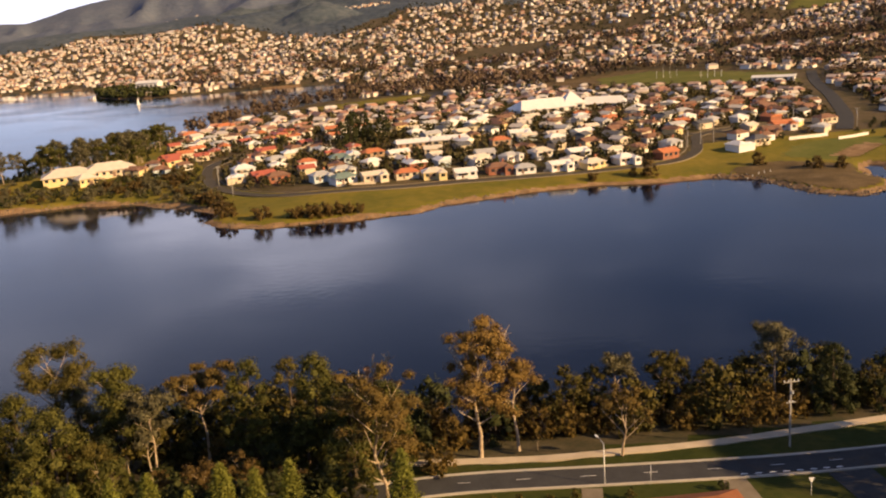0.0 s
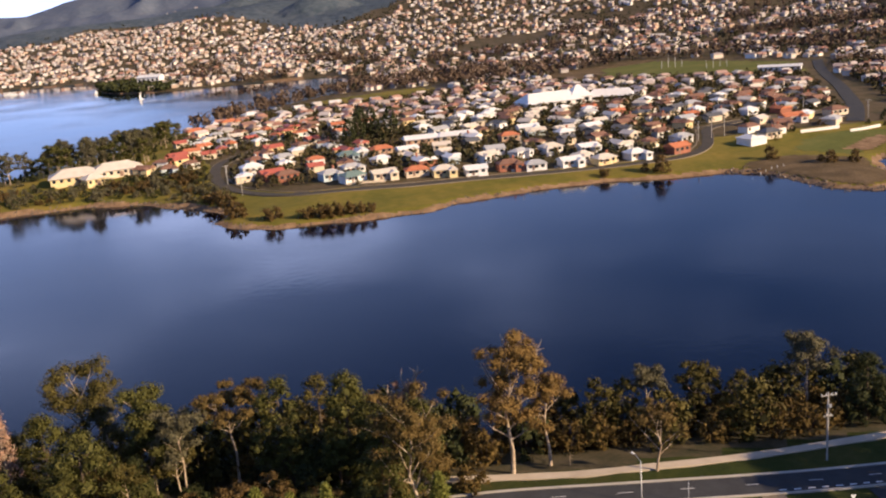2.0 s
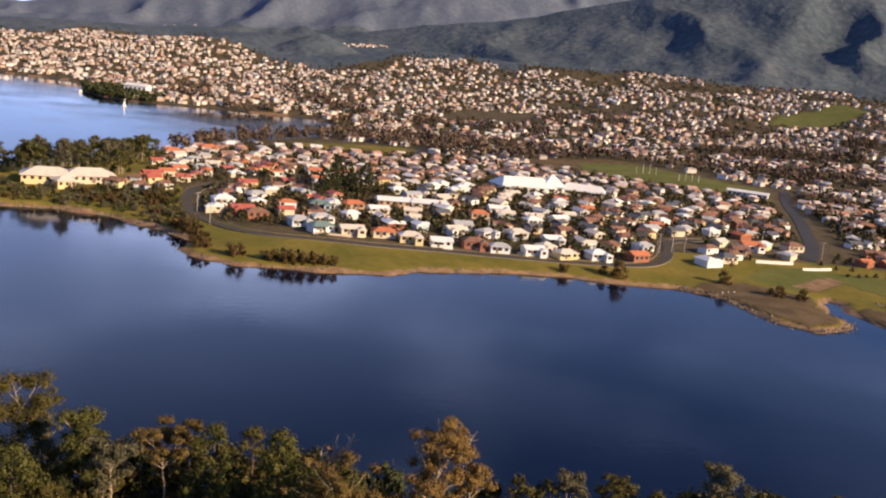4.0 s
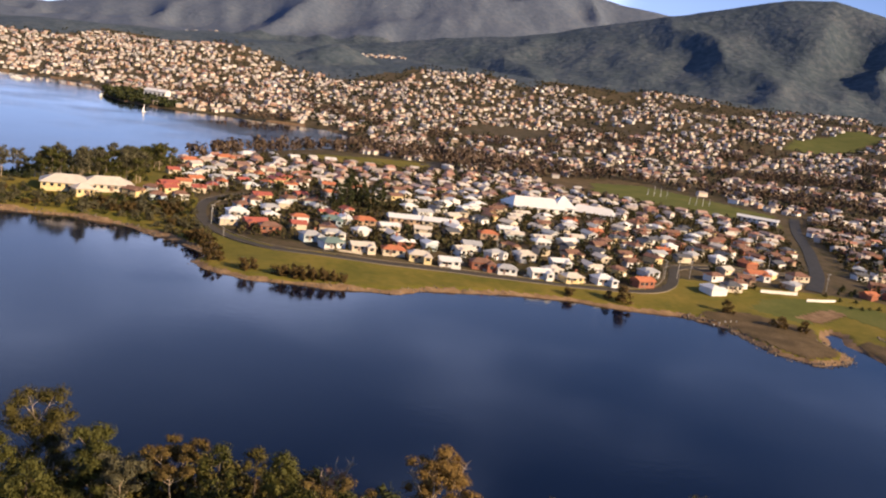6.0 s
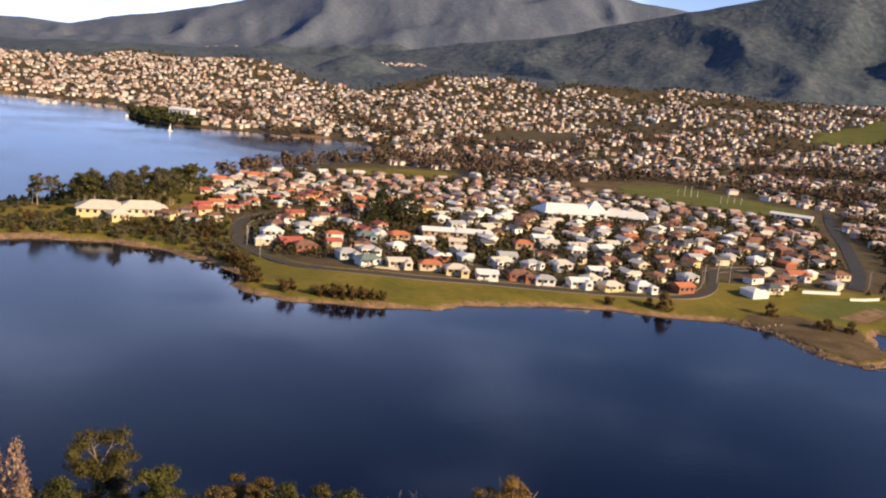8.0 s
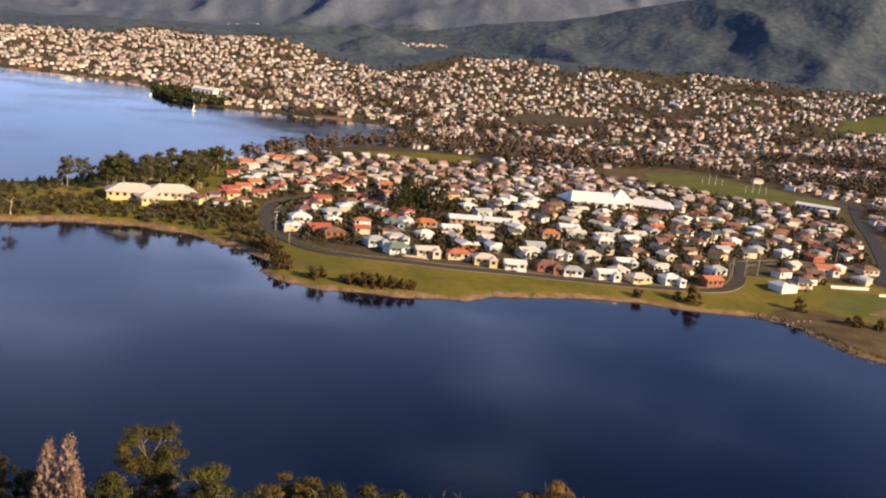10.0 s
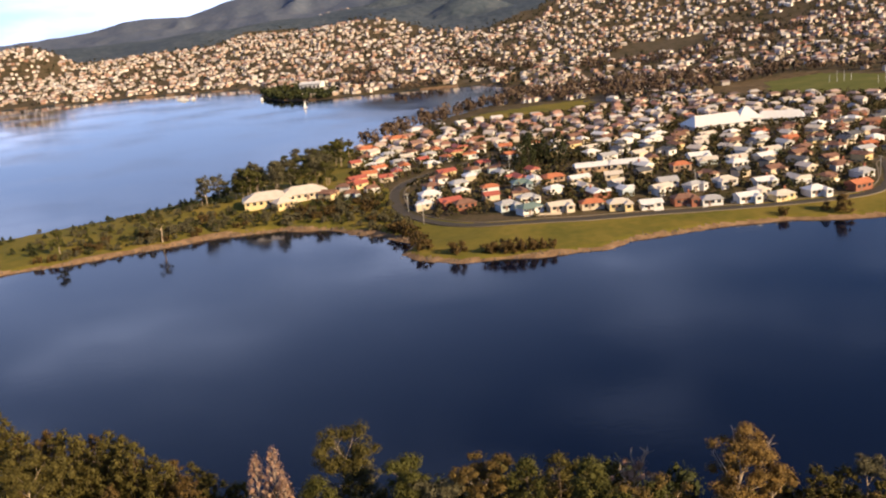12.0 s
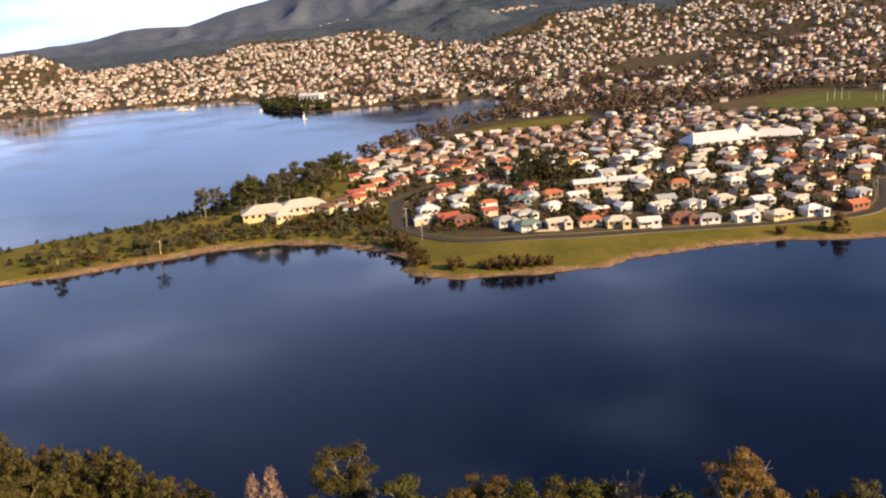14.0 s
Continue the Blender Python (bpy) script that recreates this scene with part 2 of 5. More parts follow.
def town_edge(az):
    """How far out the houses climb before the wooded hills begin."""
    return np.interp(az, [-45, -30, -28, -26.5, -24.5, -21.7, -18.8, -16.4, -14.5, -12.5, -10.3, -9.4, -7.4, -4.8, -2.2, -0.9, 0.4, 3.1, 5, 7, 9, 10.8, 12.9, 15, 17, 19, 22, 24.5, 45],
                     [2420, 2400, 2300, 2250, 2280, 2320, 2430, 2450, 2330, 2240, 2170, 2080, 1930, 1890, 1960, 2130, 2080, 2150, 1960, 2050, 2040, 2020, 2180, 2150, 2010, 2040, 2180, 1990, 1850])


def height(x, y):
    x, y = np.asarray(x, float), np.asarray(y, float)
    wob = 1.0 * ripple(x, y, 30) + 0.7 * ripple(x, y, 9, 1)
    dl, dn = inside_distance(LAND, x, y) + wob, inside_distance(NEAR, x, y) + wob
    r, az = np.hypot(x, y), np.degrees(np.arctan2(x, y))
    far = np.clip(dl * 0.3, -3, 1.3) + 1.5 * (1 - np.exp(-np.clip(dl, 0, None) / 40))
    # the suburb's low rise, the school's knoll and the town's slope
    far = far + np.clip(dl / 60, 0, 1) * (5 * np.exp(-((x - 40) / 220) ** 2 - ((y - 560) / 170) ** 2) + 4.5 * np.exp(-((x + 180) / 60) ** 2 - ((y - 480) / 50) ** 2))
    town = np.clip((r - 850) / 1100, 0, 1.1) * np.clip(dl / 1000, 0, 1) * np.interp(az, [-40, -26, -20, -12], [0.6, 0.66, 0.78, 1.0])
    far = far + 90 * town * (1 + 0.12 * ripple(x, y, 500, 2))
    # hills and mountains
    spur = np.abs(ripple(x + 160 * ripple(x, y, 500, 2), y + 160 * ripple(x, y, 600, 3), 950, 4)) * 0.8 + 0.12 * np.abs(ripple(x, y, 420, 5))
    back = np.interp(az, [-60, -36, -31.3, -28, -26.4, -25.3, -24, -21.7, -19.6, -17, -13.3, -8, 0, 6, 10, 14, 20, 40, 70], [60, 88, 100, 114, 128, 150, 155, 148, 195, 232, 300, 430, 530, 525, 475, 445, 420, 300, 60])
    front = np.interp(az, [-60, -10, -4, 0, 4.6, 9, 12.8, 15.7, 19, 21.3, 22.8, 24, 30, 40, 70], [20, 80, 145, 190, 228, 290, 340, 380, 425, 438, 420, 402, 340, 260, 40])
    for ridge, r0, wide in ((back, 4250, 900), (front, 2950, 720)):
        u = np.abs(r - r0) / wide
        m_ = ridge * np.exp(-(u ** 1.5) * 1.3) * (1 - 0.33 * spur * np.clip(u * 2.2, 0, 1)) + 5 * ripple(x, y, 120, 6) * np.clip(u * 3, 0.3, 1)
        m = m_ if r0 == 4250 else np.maximum(m, m_)
    m = np.maximum(m, bump(az, r, -6.0, 4.4, 2300, 300, 122) * (1 - 0.2 * spur))
    m = np.maximum(m, bump(az, r, -31.0, 3.4, 2420, 380, 92))
    far = np.where(dl > 0, np.maximum(far, m * np.clip((r - 1700) / 500, 0, 1)), far)
    near = np.clip(dn * 0.35, -3, 1.5) + 5.2 * np.clip((dn - 4) / 26, 0, 1) ** 0.8 + np.clip((95 - y) / 120, 0, 1) * 6
    near = near + 0.35 * ripple(x, y, 45, 6) * np.clip(dn / 20, 0, 1) * np.clip((abs(y - 130) - 12) / 20, 0, 1)
    return np.where(dn > -60, np.maximum(near, far), far)


_GX, _GY = np.arange(-560, 520, 2.5), np.arange(60, 960, 2.5)
_GZ = height(*np.meshgrid(_GX, _GY))


def ground_z(x, y):
    """The ground's height at a place, from a fine table near by."""
    u, v = (x + 560) / 2.5, (y - 60) / 2.5
    i, j = int(u), int(v)
    if 0 <= i < len(_GX) - 1 and 0 <= j < len(_GY) - 1:
        a, b = u - i, v - j
        return float((_GZ[j, i] * (1 - a) + _GZ[j, i + 1] * a) * (1 - b) + (_GZ[j + 1, i] * (1 - a) + _GZ[j + 1, i + 1] * a) * b)
    return float(height(np.array([x]), np.array([y]))[0])


# ---------- ground: one sheet from the camera's feet to the horizon ----------
def build_ground():
    az = np.radians(np.concatenate([np.linspace(-180, -42, 40, endpoint=False), np.linspace(-42, 42, 370, endpoint=False), np.linspace(42, 180, 40, endpoint=False)]))
    rad = np.concatenate([[0.0], np.geomspace(14, 320, 110, endpoint=False), np.linspace(320, 520, 140, endpoint=False), np.geomspace(520, 4760, 180)])
    A, R = np.meshgrid(az, rad)
    X, Y = R * np.sin(A), R * np.cos(A)
    Z = height(X, Y)
    nr, na = X.shape
    verts = np.stack([X, Y, Z], -1).reshape(-1, 3)
    i, j = np.meshgrid(np.arange(nr - 1), np.arange(na), indexing="ij")
    j2 = (j + 1) % na
    faces = np.stack([i * na + j, i * na + j2, (i + 1) * na + j2, (i + 1) * na + j], -1).reshape(-1, 4)[:, ::-1]
    c = verts[faces].mean(1)
    dl, dn = inside_distance(LAND, c[:, 0], c[:, 1]), inside_distance(NEAR, c[:, 0], c[:, 1])
    r = np.hypot(c[:, 0], c[:, 1])
    az_c = np.degrees(np.arctan2(c[:, 0], c[:, 1]))
    nz = 6 * ripple(c[:, 0], c[:, 1], 40, 3)
    mat = np.full(len(c), 5)
    mat[c[:, 2] > -0.3] = 1
    green = (dl > np.where(c[:, 0] < -90, 3.6 + 0.4 * nz, 3)) & (c[:, 2] > 0.75)
    mat[green] = 0
    front = np.interp(c[:, 0], [-132, -102, -63.6, -25.2, 50.4, 110.4, 126, 204, 720], [528, 439.2, 411.6, 408, 417.6, 427.2, 456, 470.4, 470.4])
    mat[green & (((c[:, 1] > front) & (c[:, 0] > -144)) | (c[:, 1] > 1000))] = 2
    wooded = r + 40 * ripple(c[:, 0], c[:, 1], 420, 8) > town_edge(az_c) + 30
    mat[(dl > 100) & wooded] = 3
    # hills past 3550 m take the forest colour with the stronger painted haze
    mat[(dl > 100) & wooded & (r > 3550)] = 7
    mat[(dn > 3) & (c[:, 2] > 0.8)] = 4
    mat[(dn > 24)] = 6
    me = mesh_from("ground", verts.tolist(), faces.tolist(), [GRASS, BANK, SUBURB, FOREST, FLOOR, BED, LAWN, FAR_HAZE_FOREST], mat.tolist(), True)
    return tagged(new("ground", me), "grassy shores, suburb ground and wooded hills", "ground", kind="structure")


build_ground()
water = mesh_from("water", [(-4700, -4700, 0), (4700, -4700, 0), (4700, 4700, 0), (-4700, 4700, 0)], [(0, 1, 2, 3)], water_mat)
tagged(new("water", water), "calm dark blue river water with light ripples", "water", kind="structure")

# ---------- draped roads, paths and fields ----------
def smooth_line(pts, step=3.0):
    """Points along a Catmull-Rom curve through pts, about a step apart."""
    p = [np.array(pts[0]) * 2 - np.array(pts[1])] + [np.array(q, float) for q in pts] + [np.array(pts[-1]) * 2 - np.array(pts[-2])]
    out = []
    for i in range(1, len(p) - 2):
        a, b, c, d = p[i - 1], p[i], p[i + 1], p[i + 2]
        n = max(2, int(np.linalg.norm(c - b) / step))
        for k in range(n):
            t = k / n
            out.append(0.5 * (2 * b + (c - a) * t + (2 * a - 5 * b + 4 * c - d) * t * t + (3 * b - a - 3 * c + d) * t ** 3))
    return np.array(out + [p[-2]])


def offset_line(line, off):
    d = np.gradient(line, axis=0)
    d /= np.linalg.norm(d, axis=1, keepdims=True) + 1e-9
    return line + off * np.stack([-d[:, 1], d[:, 0]], -1)


def ribbon(name, pts, width, mat, lift, label, thick=0.0, shift=0.0, step=3.0, flat=False):
    line = smooth_line(pts, step)
    l, r = offset_line(line, shift + width / 2), offset_line(line, shift - width / 2)
    zl, zr, zc = height(l[:, 0], l[:, 1]), height(r[:, 0], r[:, 1]), height(line[:, 0], line[:, 1])
    z = np.maximum(np.maximum(zl, zr), zc) + lift
    z = np.convolve(np.pad(z, 3, mode="edge"), np.ones(7) / 7, "valid")
    verts, faces = [], []
    for a, b, h in zip(l, r, z):
        verts += [(a[0], a[1], h), (b[0], b[1], h), (a[0], a[1], h - 0.6), (b[0], b[1], h - 0.6)]
    for i in range(len(line) - 1):
        k, m = 4 * i, 4 * i + 4
        faces += [(k + 1, m + 1, m, k), (k, m, m + 2, k + 2), (m + 1, k + 1, k + 3, m + 3)]
    return tagged(new(name, mesh_from(name, verts, faces, mat)), label, kind="structure", category=name.split("_")[0])


def field(name, poly, mat, lift, label, step=6.0):
    p = np.array(poly)
    xs, ys = np.arange(p[:, 0].min(), p[:, 0].max() + step, step), np.arange(p[:, 1].min(), p[:, 1].max() + step, step)
    X, Y = np.meshgrid(xs, ys)
    ins = inside_distance(poly, X + step / 2, Y + step / 2) > 0
    Z = height(X, Y) + lift
    nx = len(xs)
    verts = np.stack([X, Y, Z], -1).reshape(-1, 3).tolist()
    faces = [(i * nx + j, i * nx + j + 1, (i + 1) * nx + j + 1, (i + 1) * nx + j) for i in range(len(ys) - 1) for j in range(nx - 1) if ins[i, j]]
    return tagged(new(name, mesh_from(name, verts, faces, mat, smooth=True)), label, kind="structure", category="field")


FRONT_ROAD = [(-70, 575), (-88, 552), (-103, 531), (-112.5, 506), (-113.5, 478), (-104.5, 446), (-88, 423.5), (-63.6, 408), (-25.2, 405.6), (12, 410.4), (50.4, 414), (84, 417.6), (106.8, 423.6), (120, 439.2), (127.2, 460.8), (134.4, 482.4), (160.8, 500.4), (206.4, 513.6)]
MAIN_ROAD = [(204, 474), (215, 498), (229, 532), (246, 582), (266, 640.8), (295, 736), (321, 812), (330, 836)]
NEAR_ROAD = [(-156, 117.6), (-72, 123.6), (-36, 126.6), (-16.8, 127.2), (0, 129), (21.6, 128.4), (48, 127.8), (72, 129), (108, 132), (192, 136.8)]
PATH_LINE = [(-24, 140.4), (-7.2, 138.6), (8.4, 137.4), (21.6, 136.8), (45.6, 138.6), (69.6, 142.8), (120, 152.4)]
ribbon("road_1", FRONT_ROAD, 5.0, OLD_ASPHALT, 0.18, "asphalt suburban road along the waterfront reserve")
ribbon("kerb_1", FRONT_ROAD, 0.2, WORN, 0.24, "pale concrete kerb of the waterfront road", shift=-2.65)
ribbon("footpath_1", FRONT_ROAD, 0.6, WORN, 0.2, "pale concrete footpath beside the waterfront road", shift=5.0)
ribbon("road_2", MAIN_ROAD, 8.4, ASPHALT, 0.25, "wide asphalt main road through the suburb")
ribbon("road_3", NEAR_ROAD, 5.5, ASPHALT, 0.15, "asphalt road with pale kerbs below the trees", shift=0.7, step=2)
ribbon("kerb_2", NEAR_ROAD, 0.55, CONCRETE, 0.27, "pale concrete kerb on the river side of the road", shift=3.55, step=2)
ribbon("kerb_3", NEAR_ROAD, 0.35, CONCRETE, 0.27, "pale concrete kerb on the garden side of the road", shift=-2.25, step=2)
ribbon("path_1", PATH_LINE, 1.9, GRAVEL, 0.16, "pale gravel walking path between the road and the trees", step=2)
ribbon("road_4", [(56.4, 125.4), (57.6, 110.4), (55.2, 84)], 6.5, ASPHALT, 0.1, "short asphalt side street joining the road", step=2)
ribbon("driveway_1", [(39.6, 125.4), (40.2, 116.4)], 3.4, WORN, 0.06, "concrete driveway crossing the verge", step=2)
ribbon("driveway_2", [(19.2, 125.6), (18, 116.4)], 3.0, WORN, 0.06, "concrete driveway crossing the verge", step=2)
for i, ys in enumerate([446.4, 470.4, 494.4, 520.8, 547.2, 576, 607.2, 640.8, 679.2]):
    if i % 2:
        ribbon("road_%d" % (5 + i), [(-96 + i * 3, ys + 4), (0, ys + 6), (108, ys + 14), (206.4 + i * 8, ys + 24)], 5, OLD_ASPHALT, 0.15, "narrow asphalt street between house rows")
field("sports_field", [(150, 842), (158, 912), (214, 942), (312, 838), (292, 762), (180, 812)], PITCH, 0.15, "mown green sports field behind the suburb")
field("dry_field", [(84, 905), (129.6, 935), (212, 968), (220, 945), (156, 910), (146, 850), (120, 850)], DRY, 0.12, "strip of dry pale grass beside the sports field")
field("park", [(-118, 806), (-96, 850), (-44, 884), (2, 892), (-6, 828), (-64, 800)], GRASS, 0.2, "green park at the back of the suburb")
field("paved_yard", [(-8, 872), (0, 915), (48, 948), (100, 925), (84, 884), (30, 866)], OLD_ASPHALT, 0.2, "grey paved yard behind the houses")
field("hill_paddock", [(546, 1482), (600, 1596), (768, 1728), (780, 1644), (624, 1470)], PITCH, 0.6, "green sports ground among the far houses", 14)
field("far_common", [(12, 1272), (72, 1476), (180, 1488), (168, 1332)], SUBURB, 0.5, "dry open ground among the far houses", 12)
field("dry_point", [(123.6, 396), (133.2, 384), (142.8, 356.4), (153.6, 345.6), (165.6, 351.6), (171.6, 363.6), (169.2, 379.2), (174, 396), (146.4, 408), (127.2, 403.2)], DRY, 0.14, "brown dry scrub ground on the stony point", 2)
field("dry_shore", [(187.2, 379.2), (190.8, 340.8), (198, 332.4), (213.6, 343.2), (235.2, 345.6), (324, 346.8), (324, 360), (240, 361.2), (216, 358.8), (201.6, 374.4), (194.4, 386.4)], DRY, 0.14, "brown stony strip along the creek shore", 2)
field("reserve_lawn", [(152, 416), (166, 440), (186, 452), (206, 449), (236, 447), (300, 452), (300, 400), (232, 398), (212, 412), (203, 428), (182, 410), (172, 404)], PITCH, 0.1, "mown green lawn between the creek and the houses", 3)
field("dirt_track", [(172.8, 414), (180, 422.4), (199.2, 439.2), (204, 429.6), (182.4, 410.4)], BANK, 0.22, "bare earth track on the reserve", 3)


def paint_dashes(line, first, count, length, gap, width, shift):
    ln = offset_line(smooth_line(line, 1.0), shift)
    verts, faces = [], []
    for k in range(count):
        a, b = ln[int(first + k * (length + gap))], ln[int(first + k * (length + gap) + length)]
        d = (b - a) / np.linalg.norm(b - a)
        n = np.array([-d[1], d[0]]) * width / 2
        z = ground_z(*a) + 0.21
        q = len(verts)
        verts += [(*(a + n), z), (*(a - n), z), (*(b - n), z), (*(b + n), z)]
        faces.append((q, q + 1, q + 2, q + 3))
    return verts, faces


for first, count, length, gap, w, sh in ((110, 26, 2, 7, 0.12, 0.7), (195, 8, 1, 1, 0.3, -1.45)):
    v_, f_ = paint_dashes(NEAR_ROAD, first, count, length, gap, w, sh)
    tagged(new("road_marking", mesh_from("road_marking", v_, f_, PAINT)), "white dashed road line", "marking", kind="structure")


# ---------- trees ----------
def leaf_mat(name, colors):
    return material(name, colors, 0.45, 0.65, rnd="island", differ=0.4)


LEAF_GUM = leaf_mat("gum_leaves", [(0.052, 0.046, 0.010), (0.08, 0.067, 0.014), (0.112, 0.09, 0.02)])
LEAF_BROWN = leaf_mat("scrub_leaves", [(0.06, 0.041, 0.012), (0.092, 0.06, 0.017), (0.128, 0.082, 0.023)])
LEAF_PINE = leaf_mat("pine_needles", [(0.045, 0.046, 0.009), (0.072, 0.07, 0.013), (0.105, 0.096, 0.019)])
LEAF_RUST = leaf_mat("rusty_gum_leaves", [(0.11, 0.072, 0.018), (0.17, 0.108, 0.026), (0.24, 0.145, 0.036)])
LEAF_GOLD = leaf_mat("golden_brown_leaves", [(0.075, 0.053, 0.013), (0.118, 0.08, 0.019), (0.165, 0.11, 0.027)])
LEAF_GREY = leaf_mat("grey_olive_leaves", [(0.06, 0.057, 0.028), (0.10, 0.09, 0.045), (0.15, 0.13, 0.068)])
LEAF_CYP = leaf_mat("cypress_leaves", [(0.085, 0.092, 0.011), (0.118, 0.122, 0.016), (0.165, 0.16, 0.025)])
LEAF_DARK = leaf_mat("dark_leaves", [(0.02, 0.026, 0.008), (0.04, 0.045, 0.014), (0.07, 0.072, 0.022)])
TWIG = leaf_mat("bare_twigs", [(0.22, 0.13, 0.08), (0.34, 0.21, 0.13), (0.42, 0.28, 0.18)])
BARK_PALE = material("pale_gum_bark", [(0.20, 0.14, 0.09), (0.40, 0.31, 0.21), (0.60, 0.50, 0.38)], 0.9, 0.8, bump=0.2)
BARK_WHITE = material("bleached_wood", [(0.48, 0.44, 0.38), (0.70, 0.66, 0.60)], 0.9, 0.8, bump=0.2)
BARK_DARK = material("dark_bark", [(0.05, 0.04, 0.03), (0.12, 0.09, 0.06)], 1.5, 0.9, bump=0.4)


def leaf_cloud(rng, blobs, per, size, flat=0.8, up=0.35):
    """Many small tilted leaf sprays spread over the shells of ellipsoid clumps: (x, y, z, radius)."""
    V = []
    for (x, y, z, rad) in blobs:
        n = max(6, int(per * rad * rad))
        d = rng.normal(size=(n, 3))
        d /= np.linalg.norm(d, axis=1, keepdims=True)
        rr = rad * np.where(rng.uniform(size=n) < 0.25, rng.uniform(0.3, 0.8, n), rng.uniform(0.82, 1.06, n))
        c = d * rr[:, None] * np.array([1, 1, flat]) + np.array([x, y, z])
        nrm = d * 1.2 + rng.normal(size=(n, 3)) * 0.18 + np.array([0, 0, up])
        nrm /= np.linalg.norm(nrm, axis=1, keepdims=True)
        a = np.cross(nrm, rng.normal(size=(n, 3)))
        a /= np.linalg.norm(a, axis=1, keepdims=True)
        b = np.cross(nrm, a)
        s = size * rng.uniform(0.55, 1.3, n)[:, None]
        e = rng.uniform(0.3, 0.6, n)[:, None]
        V.append(np.stack([c - a * s, c - b * s * e + nrm * s * 0.15, c + a * s, c + b * s * e - nrm * s * 0.1], 1))
        # larger sprays deep inside, which close the clump
        k = 5
        d = rng.normal(size=(k, 3))
        d /= np.linalg.norm(d, axis=1, keepdims=True)
        c = d * rad * rng.uniform(0.1, 0.45, (k, 1)) * np.array([1, 1, flat]) + np.array([x, y, z - 0.1 * rad])
        a = np.cross(d, rng.normal(size=(k, 3)))
        a *= 0.5 * rad / np.linalg.norm(a, axis=1, keepdims=True)
        b = np.cross(d, a) * 0.8
        V.append(np.stack([c - a, c - b, c + a, c + b], 1))
    V = np.concatenate(V).reshape(-1, 3)
    F = np.arange(len(V)).reshape(-1, 4)
    return V.tolist(), F.tolist()


def tree_thing(name, label, category, wood, wood_mat, leaves, leaf_material, trunk_label=""):
    root = new(name)
    part_mesh("trunk", mesh_from("trunk", *wood, wood_mat, smooth=True), root, trunk_label)
    if leaves:
        part_mesh("crown", mesh_from("crown", *leaves, leaf_material), root)
    return tagged(root, label, category)


def limbs(rng, h, r0, count, spread, bare=0.35, lean=0.0, rise=(0.25, 0.6)):
    """A leaning tapered trunk with forking limbs. Returns mesh lists and the limb ends."""
    v, f, ends = [], [], []
    top = Vector((lean * h + rng.uniform(-.04, .04) * h, rng.uniform(-.04, .04) * h, h * 0.8))
    mid = top * 0.5 + Vector((rng.uniform(-.05, .05) * h, rng.uniform(-.05, .05) * h, 0))
    stem = [Vector((0, 0, -0.6)), top * 0.2 + Vector((0.01 * h, 0, 0)), mid, top * 0.78 + Vector((rng.uniform(-.03, .03) * h, 0, 0)), top]
    tube(v, f, stem, [r0 * 1.25, r0 * 0.9, r0 * 0.65, r0 * 0.42, r0 * 0.15], 7)
    for i in range(count):
        t = bare + (1 - bare) * (i + rng.uniform(0, 0.8)) / count
        t = min(t, 0.97)
        k = t * 4
        j = min(int(k), 3)
        p = stem[j].lerp(stem[j + 1], k - j)
        w = i * 2.4 + rng.uniform(-0.5, 0.5)
        ln = spread * h * rng.uniform(0.6, 1.15) * (1.1 - 0.5 * t)
        out = Vector((math.cos(w), math.sin(w), 0))
        e1 = p + out * ln * 0.5 + Vector((0, 0, ln * rng.uniform(*rise)))
        e2 = e1 + out * ln * 0.45 + Vector((rng.uniform(-.15, .15) * ln, rng.uniform(-.15, .15) * ln, ln * rng.uniform(*rise)))
        rr = r0 * (0.5 - 0.28 * t)
        tube(v, f, [p, e1, e2], [rr, rr * 0.65, rr * 0.2], 5)
        e3 = e1 + Vector((-out.y, out.x, 0)) * ln * rng.uniform(-.5, .5) + Vector((0, 0, ln * 0.4))
        tube(v, f, [e1, e3], [rr * 0.5, rr * 0.12], 4)
        ends += [e2, e3]
    ends.append(top)
    return v, f, ends


def make_gum(seed, h=18, r0=0.45, count=9, spread=0.34, leafy=1.0, leaf=None, bark=None, dead=0, label="", leaf_size=0.2, per=95, bare=0.4, clump=0.08, flat=0.66, drift=0.045):
    """A eucalypt: pale forking limbs that carry separate leafy puffs with gaps between them."""
    rng = np.random.RandomState(seed)
    v, f, ends = limbs(rng, h, r0, count, spread, bare)
    for k in range(dead):
        b = ends[rng.randint(len(ends) // 2, len(ends))]
        w = math.atan2(b.y, b.x) + rng.uniform(-0.9, 0.9)
        tip = b + Vector((math.cos(w) * h * 0.08, math.sin(w) * h * 0.08, h * rng.uniform(0.08, 0.16)))
        kink = b.lerp(tip, 0.5) + Vector((rng.uniform(-.5, .5), rng.uniform(-.5, .5), 0))
        tube(v, f, [b - Vector((0, 0, h * 0.06)), kink, tip], [0.12, 0.08, 0.03], 5)
        for _ in range(3):
            q = kink.lerp(tip, rng.uniform(0.0, 0.8))
            tube(v, f, [q, q + Vector((rng.uniform(-1.2, 1.2), rng.uniform(-1.2, 1.2), rng.uniform(0.6, 1.5)))], [0.07, 0.02], 4)
    blobs = []
    for e in ends:
        for _ in range(max(1, int(round(2.4 * leafy)))):
            o = rng.normal(size=3) * h * drift
            blobs.append((e.x + o[0], e.y + o[1], e.z + o[2] * 0.7, h * rng.uniform(0.55, 1.2) * clump))
    return tree_thing("gum_tree", label or "tall eucalypt with pale limbs and olive leaves", "tree", (v, f), bark or BARK_PALE,
                      leaf_cloud(rng, blobs, per, leaf_size, flat, 0.5), leaf or LEAF_GUM, "pale smooth bark trunk and limbs")


